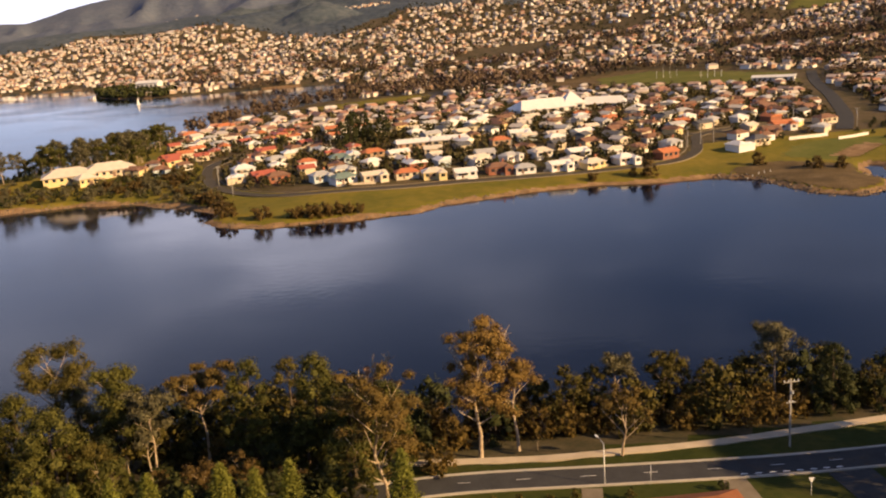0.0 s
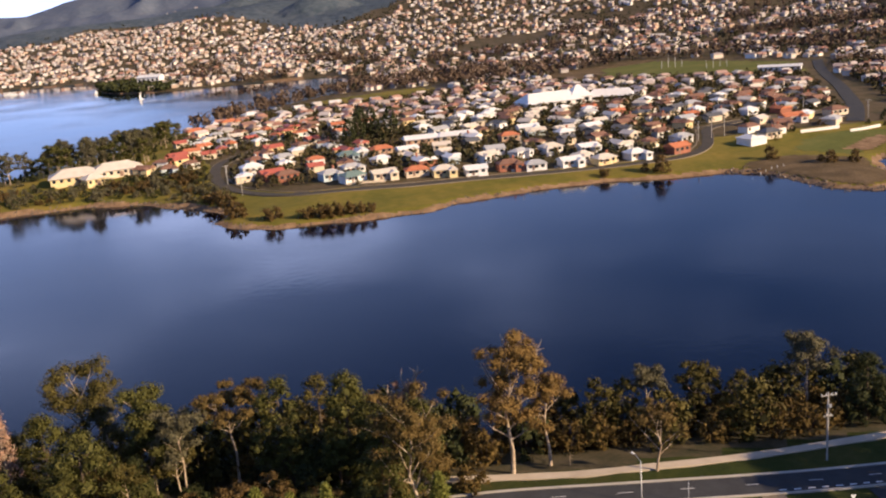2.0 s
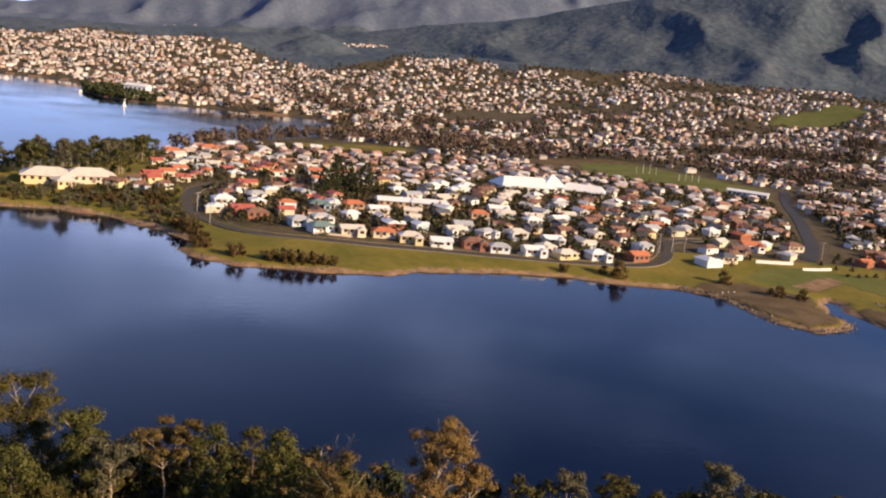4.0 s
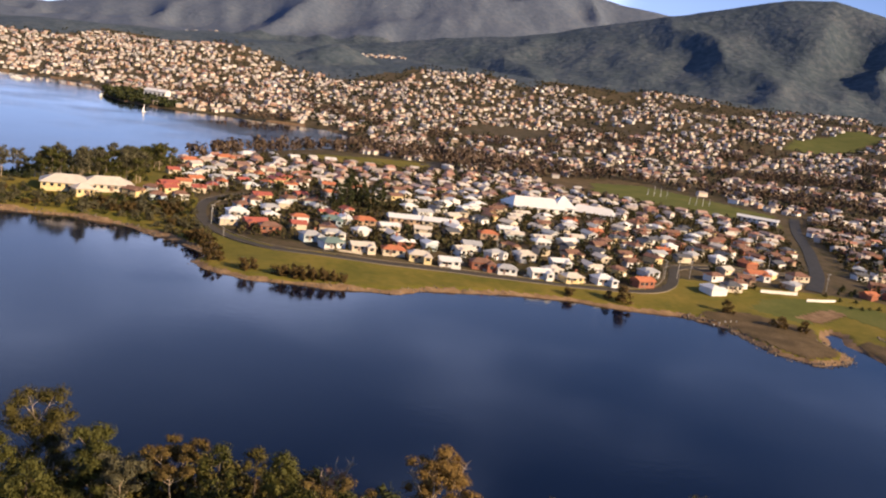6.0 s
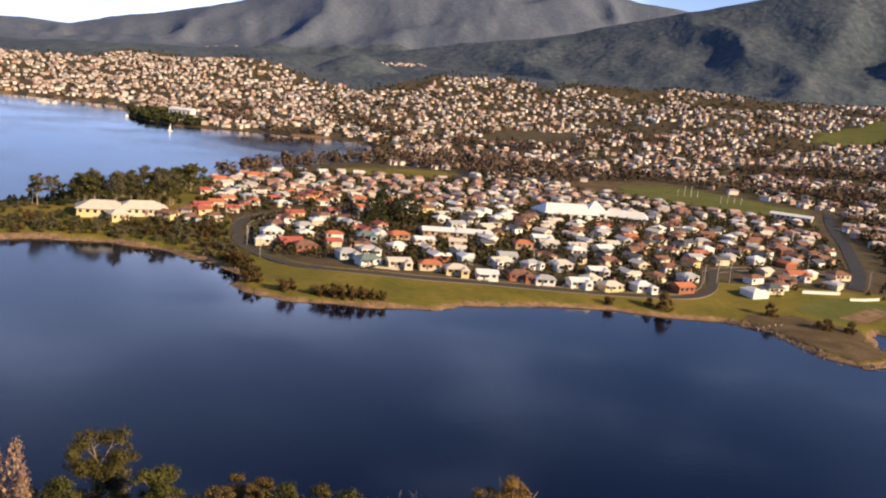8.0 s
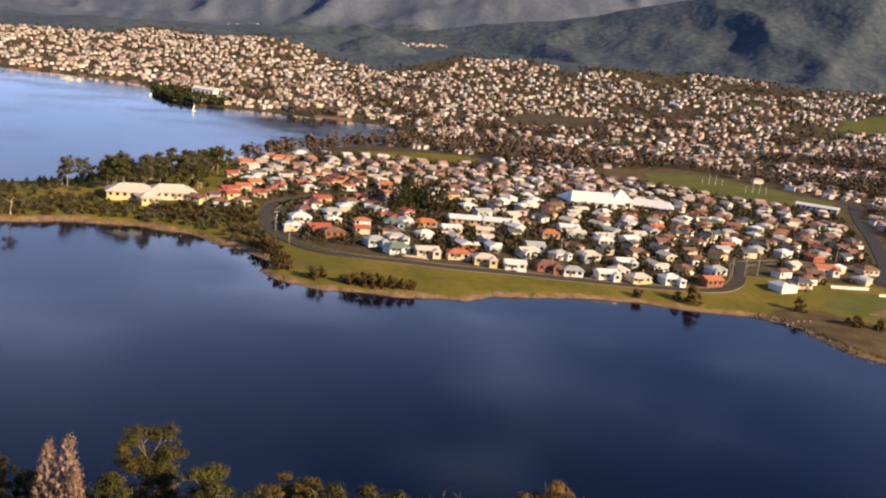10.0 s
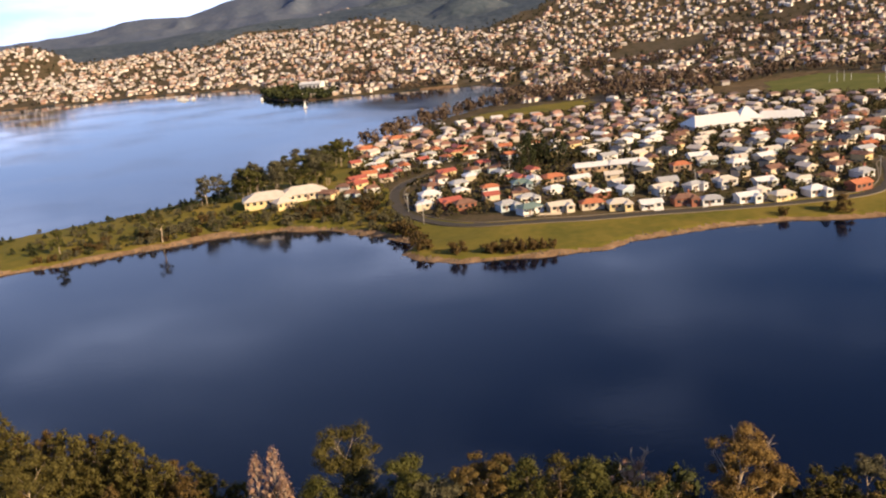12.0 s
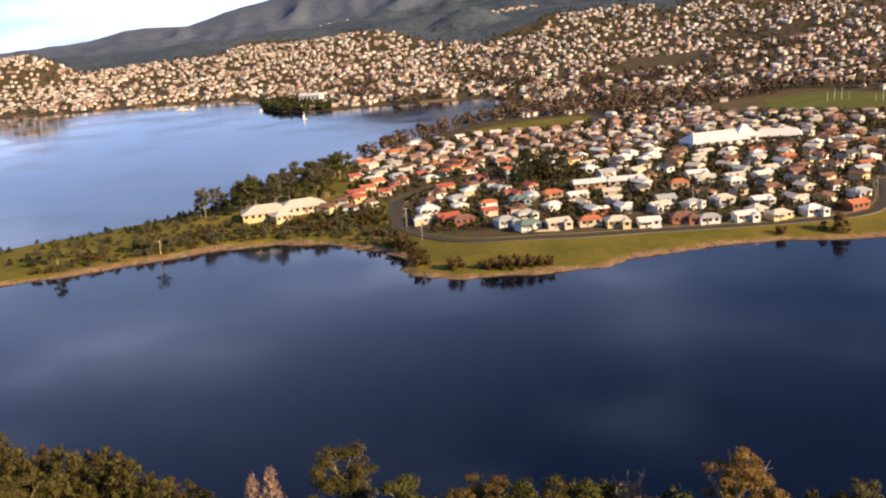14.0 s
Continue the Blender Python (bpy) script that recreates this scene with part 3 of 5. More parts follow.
def make_dead_tree(seed, h=12, label=""):
    """Bare bleached limbs, broken and arching, with a few twigs."""
    rng = np.random.RandomState(seed)
    v, f, ends = limbs(rng, h, 0.34, 8, 0.55, 0.3, 0.15, (0.02, 0.35))
    for e in ends:
        for _ in range(3):
            tube(v, f, [e, e + Vector((rng.uniform(-1.4, 1.4), rng.uniform(-1.4, 1.4), rng.uniform(-0.3, 1.3)))], [0.06, 0.02], 4)
    return tree_thing("dead_tree", label, "tree", (v, f), BARK_WHITE, None, None)


def make_conifer(seed, h=14, w=4.5, label="", per=80, leaf_size=0.2, leaf=None, name="pine_tree", point=2.2, count=54):
    """A dense pine: a domed or pointed outline of overlapping foliage tufts."""
    rng = np.random.RandomState(seed)
    v, f = [], []
    tube(v, f, [(0, 0, -0.6), (0.1, 0, h * 0.4), (0, 0.1, h * 0.85)], [0.38, 0.28, 0.08], 7)
    blobs = []
    for i in range(count):
        t = 0.1 + 0.9 * (i + rng.uniform(0, 1)) / count
        rad = w * (1 - t ** point) ** 0.6 * rng.uniform(0.55, 1.0) + 0.25
        a = i * 2.399 + rng.uniform(-0.5, 0.5)
        p = (rad * math.cos(a), rad * math.sin(a), t * h * 0.94)
        blobs.append((*p, rng.uniform(0.75, 1.45) * w / 4.5))
        if i % 4 == 0:
            tube(v, f, [(0, 0, p[2] - rad * 0.3), p], [0.1, 0.03], 4)
    return tree_thing(name, label or "dense rounded dark green pine", "tree", (v, f), BARK_DARK, leaf_cloud(rng, blobs, per, leaf_size, 0.75), leaf or LEAF_PINE)


def make_cypress(seed, h=15, w=2.0, gap=False):
    rng = np.random.RandomState(seed)
    v, f = [], []
    tube(v, f, [(0, 0, -0.5), (0, 0, h * 0.5), (0, 0, h * 0.9)], [0.28, 0.2, 0.05], 7)
    blobs = []
    for i in range(120):
        t = (i + rng.uniform(0, 1)) / 120
        prof = min(1.0, (t + 0.12) * 3.2) * (1 - t ** 1.7) ** 0.75
        rad = w * prof * rng.uniform(0.55, 0.95)
        a = i * 2.399
        if gap and 0.42 < t < 0.6 and math.cos(a) > 0.2:
            continue
        blobs.append((rad * math.cos(a), rad * math.sin(a), 0.9 + t * (h - 1.2), 0.42 + 0.35 * prof))
    return tree_thing("cypress_tree", "narrow upright bright green cypress on the lawn edge", "tree", (v, f), BARK_DARK, leaf_cloud(rng, blobs, 135, 0.155, 1.25, 0.3), LEAF_CYP)


def make_poplar(seed, h=17):
    rng = np.random.RandomState(seed)
    v, f, blobs = [], [], []
    tube(v, f, [(0, 0, -0.5), (0.1, 0, h * 0.5), (0, 0, h)], [0.3, 0.18, 0.03], 6)
    for i in range(42):
        t = 0.18 + 0.8 * i / 42
        a = i * 2.4
        ln = h * 0.16 * (1.15 - t)
        e = (math.cos(a) * ln, math.sin(a) * ln, t * h + ln * 1.7)
        tube(v, f, [(0, 0, t * h * 0.98), (e[0] * 0.7, e[1] * 0.7, t * h + ln * 0.7), e], [0.07, 0.05, 0.015], 4)
        blobs.append((e[0] * 0.8, e[1] * 0.8, e[2] - ln * 0.5, 0.75))
    return tree_thing("poplar_tree", "leafless upright poplar with pinkish twigs", "tree", (v, f), BARK_PALE, leaf_cloud(rng, blobs, 55, 0.16, 1.6), TWIG)


def make_shrub(seed, h=4, w=2.6, leaf=None, per=34, leaf_size=0.24, label="", name="shrub", n=18, category="shrub", clump=1.0):
    rng = np.random.RandomState(seed)
    v, f, blobs = [], [], []
    for i in range(5):
        a = i * 1.3
        tube(v, f, [(0, 0, -0.3), (math.cos(a) * w * 0.25, math.sin(a) * w * 0.25, h * 0.35), (math.cos(a) * w * 0.5, math.sin(a) * w * 0.5, h * 0.7)], [0.12, 0.08, 0.03], 5)
    for i in range(n):
        a, t = rng.uniform(0, 6.28), rng.uniform(0.08, 1)
        rad = w * (1 - t ** 2.4) ** 0.5 * rng.uniform(0.3, 0.95)
        blobs.append((rad * math.cos(a), rad * math.sin(a), t * h * 0.85 + 0.25, w * clump * rng.uniform(0.24, 0.42)))
    lv, lf = leaf_cloud(rng, blobs, per, leaf_size, 0.85)
    if category == "tree":
        return tree_thing(name, label, category, (v, f), BARK_DARK, (lv, lf), leaf or LEAF_BROWN)
    q = len(v)
    me = mesh_from(name, v + lv, f + [tuple(i + q for i in t) for t in lf], [BARK_DARK, leaf or LEAF_BROWN], [0] * len(f) + [1] * len(lf))
    return tagged(new(name, me), label or "rounded green scrubby shrub", category)


def plant(proto, x, y, s=1.0, turn=None, group="", sz=None, rng=random):
    m = pose(x, y, ground_z(x, y) - 0.1, 0, 0, rng.uniform(0, 360) if turn is None else turn) @ Matrix.Diagonal((s, s, sz or s, 1))
    if not proto.get("placed"):
        proto["placed"] = 1
        proto.matrix_basis = m
        ob = proto
    else:
        ob = copy_thing(proto, m)
    if group:
        ob["group"] = group
    return ob


rt = random.Random(11)
pines = [make_conifer(41, 15, 4.6), make_conifer(42, 13, 4.0), make_conifer(43, 17, 5.0, leaf=LEAF_DARK, label="tall dense dark pine")]
gums = [make_gum(51, 16, 0.25, 9, 0.33, 1.1, leaf_size=0.23, per=55), make_gum(52, 14, 0.22, 8, 0.36, 1.2, leaf_size=0.23, per=55, leaf=LEAF_BROWN, label="brownish bushy gum in the woodland"),
        make_gum(53, 13, 0.22, 9, 0.34, 1.3, leaf_size=0.23, per=55, leaf=LEAF_DARK, bark=BARK_DARK, label="dark leafy wattle in the woodland")]
scrubs = [make_shrub(61, 8, 4.0, LEAF_GOLD, 24, 0.23, "brown green bushy wattle on the river bank", "wattle_tree", 40, "tree", 0.85),
          make_shrub(62, 7, 3.6, LEAF_GUM, 24, 0.23, "olive green bushy wattle on the river bank", "wattle_tree", 32, "tree"),
          make_shrub(63, 7, 3.8, LEAF_DARK, 22, 0.23, "dark green bushy wattle on the river bank", "wattle_tree", 30, "tree")]
tall_scrubs = [make_shrub(65, 14, 4.6, LEAF_BROWN, 26, 0.24, "tall brown green wattle on the river bank", "wattle_tree", 76, "tree", 0.72),
               make_shrub(66, 13, 4.2, LEAF_GUM, 26, 0.24, "tall olive wattle on the river bank", "wattle_tree", 76, "tree", 0.72)]

# named trees of the near bank
plant(make_gum(3, 24.5, 0.36, 17, 0.24, 0.9, leaf=LEAF_RUST, dead=6, label="tall old gum with bare dead top branches", bare=0.3, clump=0.062), 4.0, 140.4, turn=20)
plant(make_gum(4, 17, 0.27, 9, 0.28, 0.9, leaf=LEAF_RUST, label="leaning gum with a pale bare trunk", bare=0.5, clump=0.075), 10.3, 143.2, turn=100)
plant(make_gum(5, 19.8, 0.3, 16, 0.36, 1.0, leaf=LEAF_GOLD, bark=BARK_PALE, label="broad leafy gum beside the road", bare=0.22, clump=0.07), -10.1, 124.8, turn=40)
plant(make_gum(6, 11.2, 0.2, 9, 0.4, 1.0, leaf=LEAF_GOLD, label="small spreading gum beside the gravel path", bare=0.3, clump=0.085), 25.6, 135.6, turn=10)
plant(make_gum(7, 21.8, 0.36, 13, 0.35, 0.8, label="tall gum with open layered crown", bare=0.36, clump=0.076, flat=0.8), -65.0, 149.0, turn=200)
plant(make_gum(8, 16.6, 0.28, 15, 0.5, 1.2, leaf=LEAF_GOLD, label="gum with a flat domed crown on pale forked stems", bare=0.74, clump=0.062, flat=0.55, drift=0.03), -38.6, 139.5, turn=70)
plant(make_gum(14, 20.0, 0.3, 12, 0.27, 1.2, leaf=LEAF_PINE, label="dark leafy gum with an uneven crown", bare=0.3, clump=0.082), -51.5, 139.5, turn=150)
plant(make_gum(15, 17.5, 0.22, 9, 0.26, 0.8, leaf=LEAF_GREY, label="thin gum with pale bare stems", bare=0.5), -45.6, 136.0, turn=250)
plant(make_gum(16, 17.0, 0.2, 7, 0.22, 0.5, leaf=LEAF_GREY, label="slim pale gum beside the open gum", bare=0.5), -60.5, 147.5, turn=15)
plant(make_gum(17, 16.0, 0.2, 9, 0.26, 0.5, leaf=TWIG, label="leafless brownish tree with fine pale twigs", bare=0.4, dead=7, leaf_size=0.12, per=40), -12.6, 150.5, turn=15)
plant(make_dead_tree(18, 12.0, "bleached dead tree with arching bare limbs"), -72.5, 149.5, turn=60)
plant(make_gum(9, 10, 0.24, 9, 0.4, 0.4, label="small gum with bare pale branches beside the path", bare=0.2), 72, 131.4, turn=70)
plant(make_gum(10, 17.2, 0.26, 9, 0.22, 1.0, leaf=LEAF_GREY, label="slender gum standing above the scrub", bare=0.55, clump=0.085), 56.4, 155.2, turn=160)
plant(make_gum(19, 15.0, 0.22, 7, 0.18, 0.9, leaf=LEAF_GREY, label="slender gum standing above the scrub", bare=0.6, clump=0.08), 28.5, 153.0, turn=20)
plant(make_gum(13, 3.4, 0.05, 6, 0.4, 0.4, label="thin pale sapling on the dry grass", bare=0.3, leaf_size=0.1), 13.2, 142.2, turn=40)
plant(make_gum(22, 19.0, 0.28, 10, 0.3, 1.0, label="olive gum with a forked pale trunk", bare=0.4), -122.0, 141.0, turn=40)
plant(make_conifer(44, 20.5, 4.7, "tall dense rounded pine"), -30.8, 137.6)
plant(make_conifer(45, 19.6, 4.0, "round topped olive pine", leaf=LEAF_GUM), -25.6, 143.5)
plant(make_conifer(46, 21.0, 5.6, "broad pointed dark pine", point=1.3), -20.3, 135.2)
plant(make_conifer(47, 17.8, 5.8, "broad rounded olive pine beside the cypresses"), -57.5, 127.6)
plant(pines[0], -67.6, 139.5, 1.1, rng=rt)
plant(pines[1], -15.1, 135.6, 1.15, rng=rt)
plant(pines[2], 64.2, 150.6, 0.76, rng=rt)
for k, (px, py, ph) in enumerate([(-77.4, 137.4, 20.8), (-74.0, 137.2, 22.4), (-72, 135.6, 17.6)]):
    plant(make_poplar(20 + k, ph), px, py, group="bare poplars")
for wx, wy, ws in [(-2.4, 134.4, 0.75), (-7.2, 141.6, 1), (0, 146.4, 1.05), (14.4, 150, 1.1), (-3.6, 152.4, 1.2)]:
    plant(scrubs[0], wx, wy, ws, rng=rt)
cyp = [make_cypress(31, 16, 2.1), make_cypress(32, 15, 1.8, True), make_cypress(33, 14, 1.95)]
for k, (px, py, s) in enumerate([(-53.4, 111.6, 0.9), (-49, 112.1, 0.92), (-44.4, 112.6, 1.0), (-39.8, 113.2, 1.02), (-35, 113.8, 0.82), (-30.7, 114.5, 1.05), (-26.4, 115, 0.93), (-21.8, 115.4, 1.02), (-17, 116.2, 0.62), (-7.2, 115.7, 1.0)]):
    plant(cyp[k % 3], px, py, s * (1.5 if k == 8 else 1.16), sz=s * 0.96, group="cypress row", rng=rt)
# single tall wattles whose tops stand over the bank
for x, y, h in [(-119.7, 165, 18.2), (-129.3, 166, 16.6), (-139, 165, 15.6), (-113, 162, 16), (-107, 160, 13.8), (-100, 157, 12), (-125, 156, 14), (-135, 154, 14), (-26, 151, 15.5), (5.5, 158, 13.6), (19.6, 152, 12.8), (24.2, 153, 12.2), (39.6, 158.5, 12.4), (44.5, 155, 11), (71, 152, 9), (12, 156, 12)]:
    q = tall_scrubs[int(x * 7) % 2]
    plant(q, x, y, min(1.15, h / 14.6), sz=h / 15, group="river bank wattles", rng=rt)
# pines beyond the side street, whose shade falls on the road
for wx, wy, ws in [(79.2, 117.6, 1.2), (84, 121.2, 1.3), (81.6, 112.8, 1.3), (88.8, 117.6, 1.3), (96, 120, 1.3), (76.8, 110.4, 1.2)]:
    plant(pines[0], wx, wy, ws, group="roadside pines", rng=rt)
for wx, wy, wh in [(37.2, 157.2, 0.75), (79.2, 157.2, 0.9)]:
    plant(gums[0], wx, wy, wh, group="slender gums above the scrub", rng=rt)


def spread_points(poly, gap, count, rng):
    p, got = np.array(poly), []
    r = np.random.RandomState(rng.randint(0, 10 ** 6))
    X, Y = r.uniform(p[:, 0].min(), p[:, 0].max(), count * 40), r.uniform(p[:, 1].min(), p[:, 1].max(), count * 40)
    ins = inside_distance(poly, X, Y) > 0
    for x, y in zip(X[ins].tolist(), Y[ins].tolist()):
        if len(got) < count and all((x - a) ** 2 + (y - b) ** 2 > gap * gap for a, b in got):
            got.append((x, y))
    return got


# lower trees that fill the woodland, and scrub along the bank
WOOD = [(-84, 118.8), (-14.4, 122.4), (-10.8, 134.4), (-4.8, 148.8), (-2.4, 160.8), (-48, 162), (-79.2, 160.8)]
for x, y in spread_points(WOOD, 5.8, 64, rt):
    q = rt.random()
    if abs(x + 38.4) < 4.5 and 126 < y < 141:
        continue
    if x < -54 and y > 136.8:
        plant(rt.choice(scrubs[:2]), x, y, rt.uniform(0.8, 1.1), group="woodland trees", rng=rt)
    elif y > 140:
        plant(rt.choice(scrubs), x, y, rt.uniform(1.0, 1.5), group="woodland trees", rng=rt)
    else:
        plant(rt.choice(pines) if q < 0.6 else rt.choice(gums), x, y, rt.uniform(0.68, 0.95), group="woodland trees", rng=rt)
LEFT = [(-174, 126), (-84, 118.8), (-79.2, 160.8), (-88.8, 164.4), (-114, 176.4), (-144, 189.6), (-180, 192)]
for x, y in spread_points(LEFT, 5.4, 104, rt):
    q = rt.random()
    if y > 136:
        grow = float(np.interp(x, [-140, -118, -104, -96, -84], [0.92, 0.92, 0.76, 0.64, 0.5])) * rt.uniform(0.75, 1.0)
        plant(rt.choice(tall_scrubs if grow > 0.62 else scrubs[:2]), x, y, grow if grow > 0.62 else grow * 1.6, group="woodland trees", rng=rt)
    else:
        plant(rt.choice(pines) if q < 0.5 else rt.choice(gums[1:] + scrubs[:2]), x, y, rt.uniform(0.75, 1.05), group="woodland trees", rng=rt)
SCRUB = [(-4.8, 148.8), (9.6, 150), (28.8, 145.8), (54, 147), (84, 150), (132, 156), (129.6, 164.4), (72, 164.4), (12, 159.6), (-3.6, 160.8)]
for x, y in spread_points(SCRUB, 4.3, 96, rt):
    plant(rt.choice(scrubs[:1] * 3 + scrubs[1:]), x, y, rt.uniform(0.65, 1.15), group="river bank scrub", rng=rt)
# dark trees between the cypress row and the road
for k in range(13):
    q = rt.choice((scrubs[2], scrubs[2], pines[2], gums[2]))
    plant(q, -68 + 4.3 * k + rt.uniform(-1, 1), 120.6 + 0.05 * k + rt.uniform(-1.0, 0.6), rt.uniform(0.8, 1.0) if q is scrubs[2] else rt.uniform(0.6, 0.75), group="trees behind the cypresses", rng=rt)
# under-storey bushes that close the wood
for x, y in spread_points(WOOD, 6, 30, rt):
    plant(scrubs[2], x, y, rt.uniform(0.4, 0.6), group="under-storey bushes", rng=rt)
garden = [make_shrub(71, 2.4, 1.3, LEAF_GUM, 60, 0.13, "clipped olive garden shrub"), make_shrub(72, 2.0, 1.2, LEAF_DARK, 60, 0.13, "dark green garden shrub"), make_shrub(73, 3.2, 1.3, TWIG, 40, 0.12, "leafless reddish garden shrub")]
for k, (x, y) in enumerate([(-3.6, 118.8), (-1.2, 120.2), (0.6, 121.8), (3, 120), (4.8, 121.8), (6.6, 119.8), (8.4, 121.9), (10.2, 120.2), (12.6, 121.7), (14.6, 120), (16.2, 121.9), (1.8, 117.4), (24, 121.8), (37.2, 122.4)]):
    plant(garden[2] if k in (5,) else garden[k % 2], x, y, rt.uniform(0.7, 1.1), group="garden shrubs", rng=rt)

RESERVE = make_shrub(92, 7.0, 4.2, LEAF_BROWN, 16, 0.36, "round brownish tree on the reserve", "round_tree", 26, "tree")
# trees and bushes of the far shore
FAR_A = make_shrub(81, 7, 4.0, LEAF_DARK, 8, 0.56, "round dark green leafy tree", "round_tree", 22, "tree")
FAR_B = make_gum(82, 22, 0.3, 10, 0.27, 0.7, leaf=LEAF_GREY, label="tall grey green gum on the headland", leaf_size=0.42, per=13, bare=0.26, clump=0.1)
FAR_C = make_shrub(83, 3.2, 2.8, LEAF_GREY, 16, 0.36, "low olive shore bush", "shore_bush", 14)
FAR_D = make_conifer(84, 15, 4.0, "dark conifer among the houses", 12, 0.5, LEAF_DARK, "conifer")
FAR_E = make_gum(85, 18, 0.26, 9, 0.28, 0.7, leaf=LEAF_PINE, label="olive gum on the headland", leaf_size=0.42, per=14, bare=0.24, clump=0.105)
FAR_G = make_shrub(89, 4.2, 2.8, LEAF_DARK, 16, 0.36, "dark green headland bush", "headland_bush", 14)
FAR_F = make_shrub(86, 2.8, 3.0, LEAF_BROWN, 22, 0.34, "low brown leafless shore bush", "leafless_bush", 14)
BAY_WOOD = [(-282, 446.4), (-235.2, 489.6), (-198, 537.6), (-170, 570), (-168, 626), (-186, 664), (-212, 596), (-246, 520), (-288, 474)]
for x, y in spread_points(BAY_WOOD, 4.6, 90, rt):
    grow = float(np.interp(x, [-283.2, -246, -216, -180], [0.42, 0.5, 0.78, 1.05]))
    if grow < 0.75:
        plant(rt.choice([FAR_A, FAR_A, FAR_G]), x, y, (grow + 0.3) * rt.uniform(0.6, 1.2), group="headland trees", rng=rt)
    else:
        plant(rt.choice([FAR_B, FAR_E, FAR_E, FAR_A]), x, y, grow * rt.uniform(0.7, 1.2), group="headland trees", rng=rt)
for x, y in spread_points([(-223.2, 475.2), (-201.6, 482.4), (-170.4, 498), (-146, 512), (-155, 534), (-198, 528), (-230.4, 494.4)], 4.8, 40, rt):
    plant(rt.choice([FAR_B, FAR_B, FAR_E, FAR_A]), x, y, rt.choice((0.7, 0.9, 1.1, 1.3)) * rt.uniform(0.92, 1.06), group="headland trees", rng=rt)
for x, y in spread_points(BAY_WOOD, 5, 70, rt):
    plant(rt.choice([FAR_A, FAR_A, FAR_G]), x, y, rt.uniform(0.45, 0.85), group="headland trees", rng=rt)
for x, y in spread_points([(-300, 414), (-276, 402), (-225.6, 432), (-199.2, 446.4), (-187.2, 460.8), (-201.6, 480), (-222, 494.4), (-258, 470.4)], 4.4, 80, rt):
    plant(rt.choice([FAR_A, FAR_G, FAR_C, FAR_C]), x, y, rt.uniform(0.7, 1.25), group="headland bushes", rng=rt)
for x, y in spread_points([(-168, 453.6), (-141.6, 446.4), (-121.2, 456), (-124.8, 475.2), (-153.6, 475.2)], 4, 34, rt):
    plant(rt.choice([FAR_F, FAR_F, FAR_A, FAR_C]), x, y, rt.uniform(0.6, 1.1), group="headland bushes", rng=rt)
for x, y in spread_points([(-504, 330), (-282, 386.4), (-288, 470.4), (-504, 348)], 6, 60, rt):
    plant(rt.choice([FAR_A, FAR_A, FAR_C]), x, y, rt.uniform(0.5, 0.9), group="headland trees", rng=rt)
for x, y in spread_points([(-278.4, 379.8), (-218.4, 412.2), (-168, 435), (-138, 432), (-100.8, 405), (-94.8, 416.4), (-108, 439.2), (-117.6, 480), (-141.6, 475.2), (-162, 460.8), (-206.4, 458.4), (-246, 422.4)], 4.2, 190, rt):
    if inside_distance(LAND, np.array([x]), np.array([y]))[0] < 6:
        continue
    plant(rt.choice([FAR_C, FAR_C, FAR_F, FAR_G]), x, y, rt.uniform(0.8, 1.7), group="headland bushes", rng=rt)
plant(make_gum(87, 13, 0.4, 8, 0.33, 1.0, label="gum with a white trunk on the headland slope", leaf_size=0.5, per=10, bare=0.45), -217.2, 418.8)
plant(FAR_E, -262.8, 405.6, 0.9)
for x, y, s in [(-68.4, 367.2, 1.7), (-55.2, 365.4, 1.4), (-50.4, 364.8, 1.7), (-45.6, 365.4, 1.7), (-40.8, 366, 1.6), (-36, 366.6, 1.4), (-84, 375.6, 1.6), (-87.6, 386.4, 1.8), (-31.2, 367.2, 1.2), (66, 400.8, 1.1), (-93.6, 403.2, 1.8), (-99.6, 410.4, 1.7)]:
    plant(FAR_F, x, y, s * 1.25, group="shore bushes", rng=rt)
for x, y, s in [(75, 334, 1.25), (115, 338, 0.85), (130, 323, 0.8), (139, 324, 0.75), (70, 336, 0.55), (128, 326, 0.45)]:
    plant(RESERVE, x * 1.2, y * 1.2, s * 0.9, group="reserve trees", rng=rt)
for x, y in spread_points([(-62.4, 513.6), (-26.4, 523.2), (-16.8, 554.4), (-48, 564)], 6, 14, rt):
    plant(rt.choice([FAR_D, FAR_D, FAR_A]), x, y, rt.uniform(0.8, 1.15), group="conifer grove", rng=rt)
for k in range(26):
    plant(rt.choice([FAR_A, FAR_A, FAR_G]), 211.2 + k * 5.4, 445.2 + k * 1.0 + rt.uniform(-2, 2), rt.uniform(0.55, 0.9), group="hedge trees along the reserve", rng=rt)
for x, y in spread_points([(201.6, 458.4), (220.8, 456), (246, 486), (228, 504)], 6, 10, rt):
    plant(FAR_A, x, y, rt.uniform(0.6, 1.0), group="roadside trees", rng=rt)

# ---------- houses of the suburb ----------
def roof_mat(name, cols, rough=0.6, metal=0.0):
    return material(name, cols, 0.4, rough, metal)


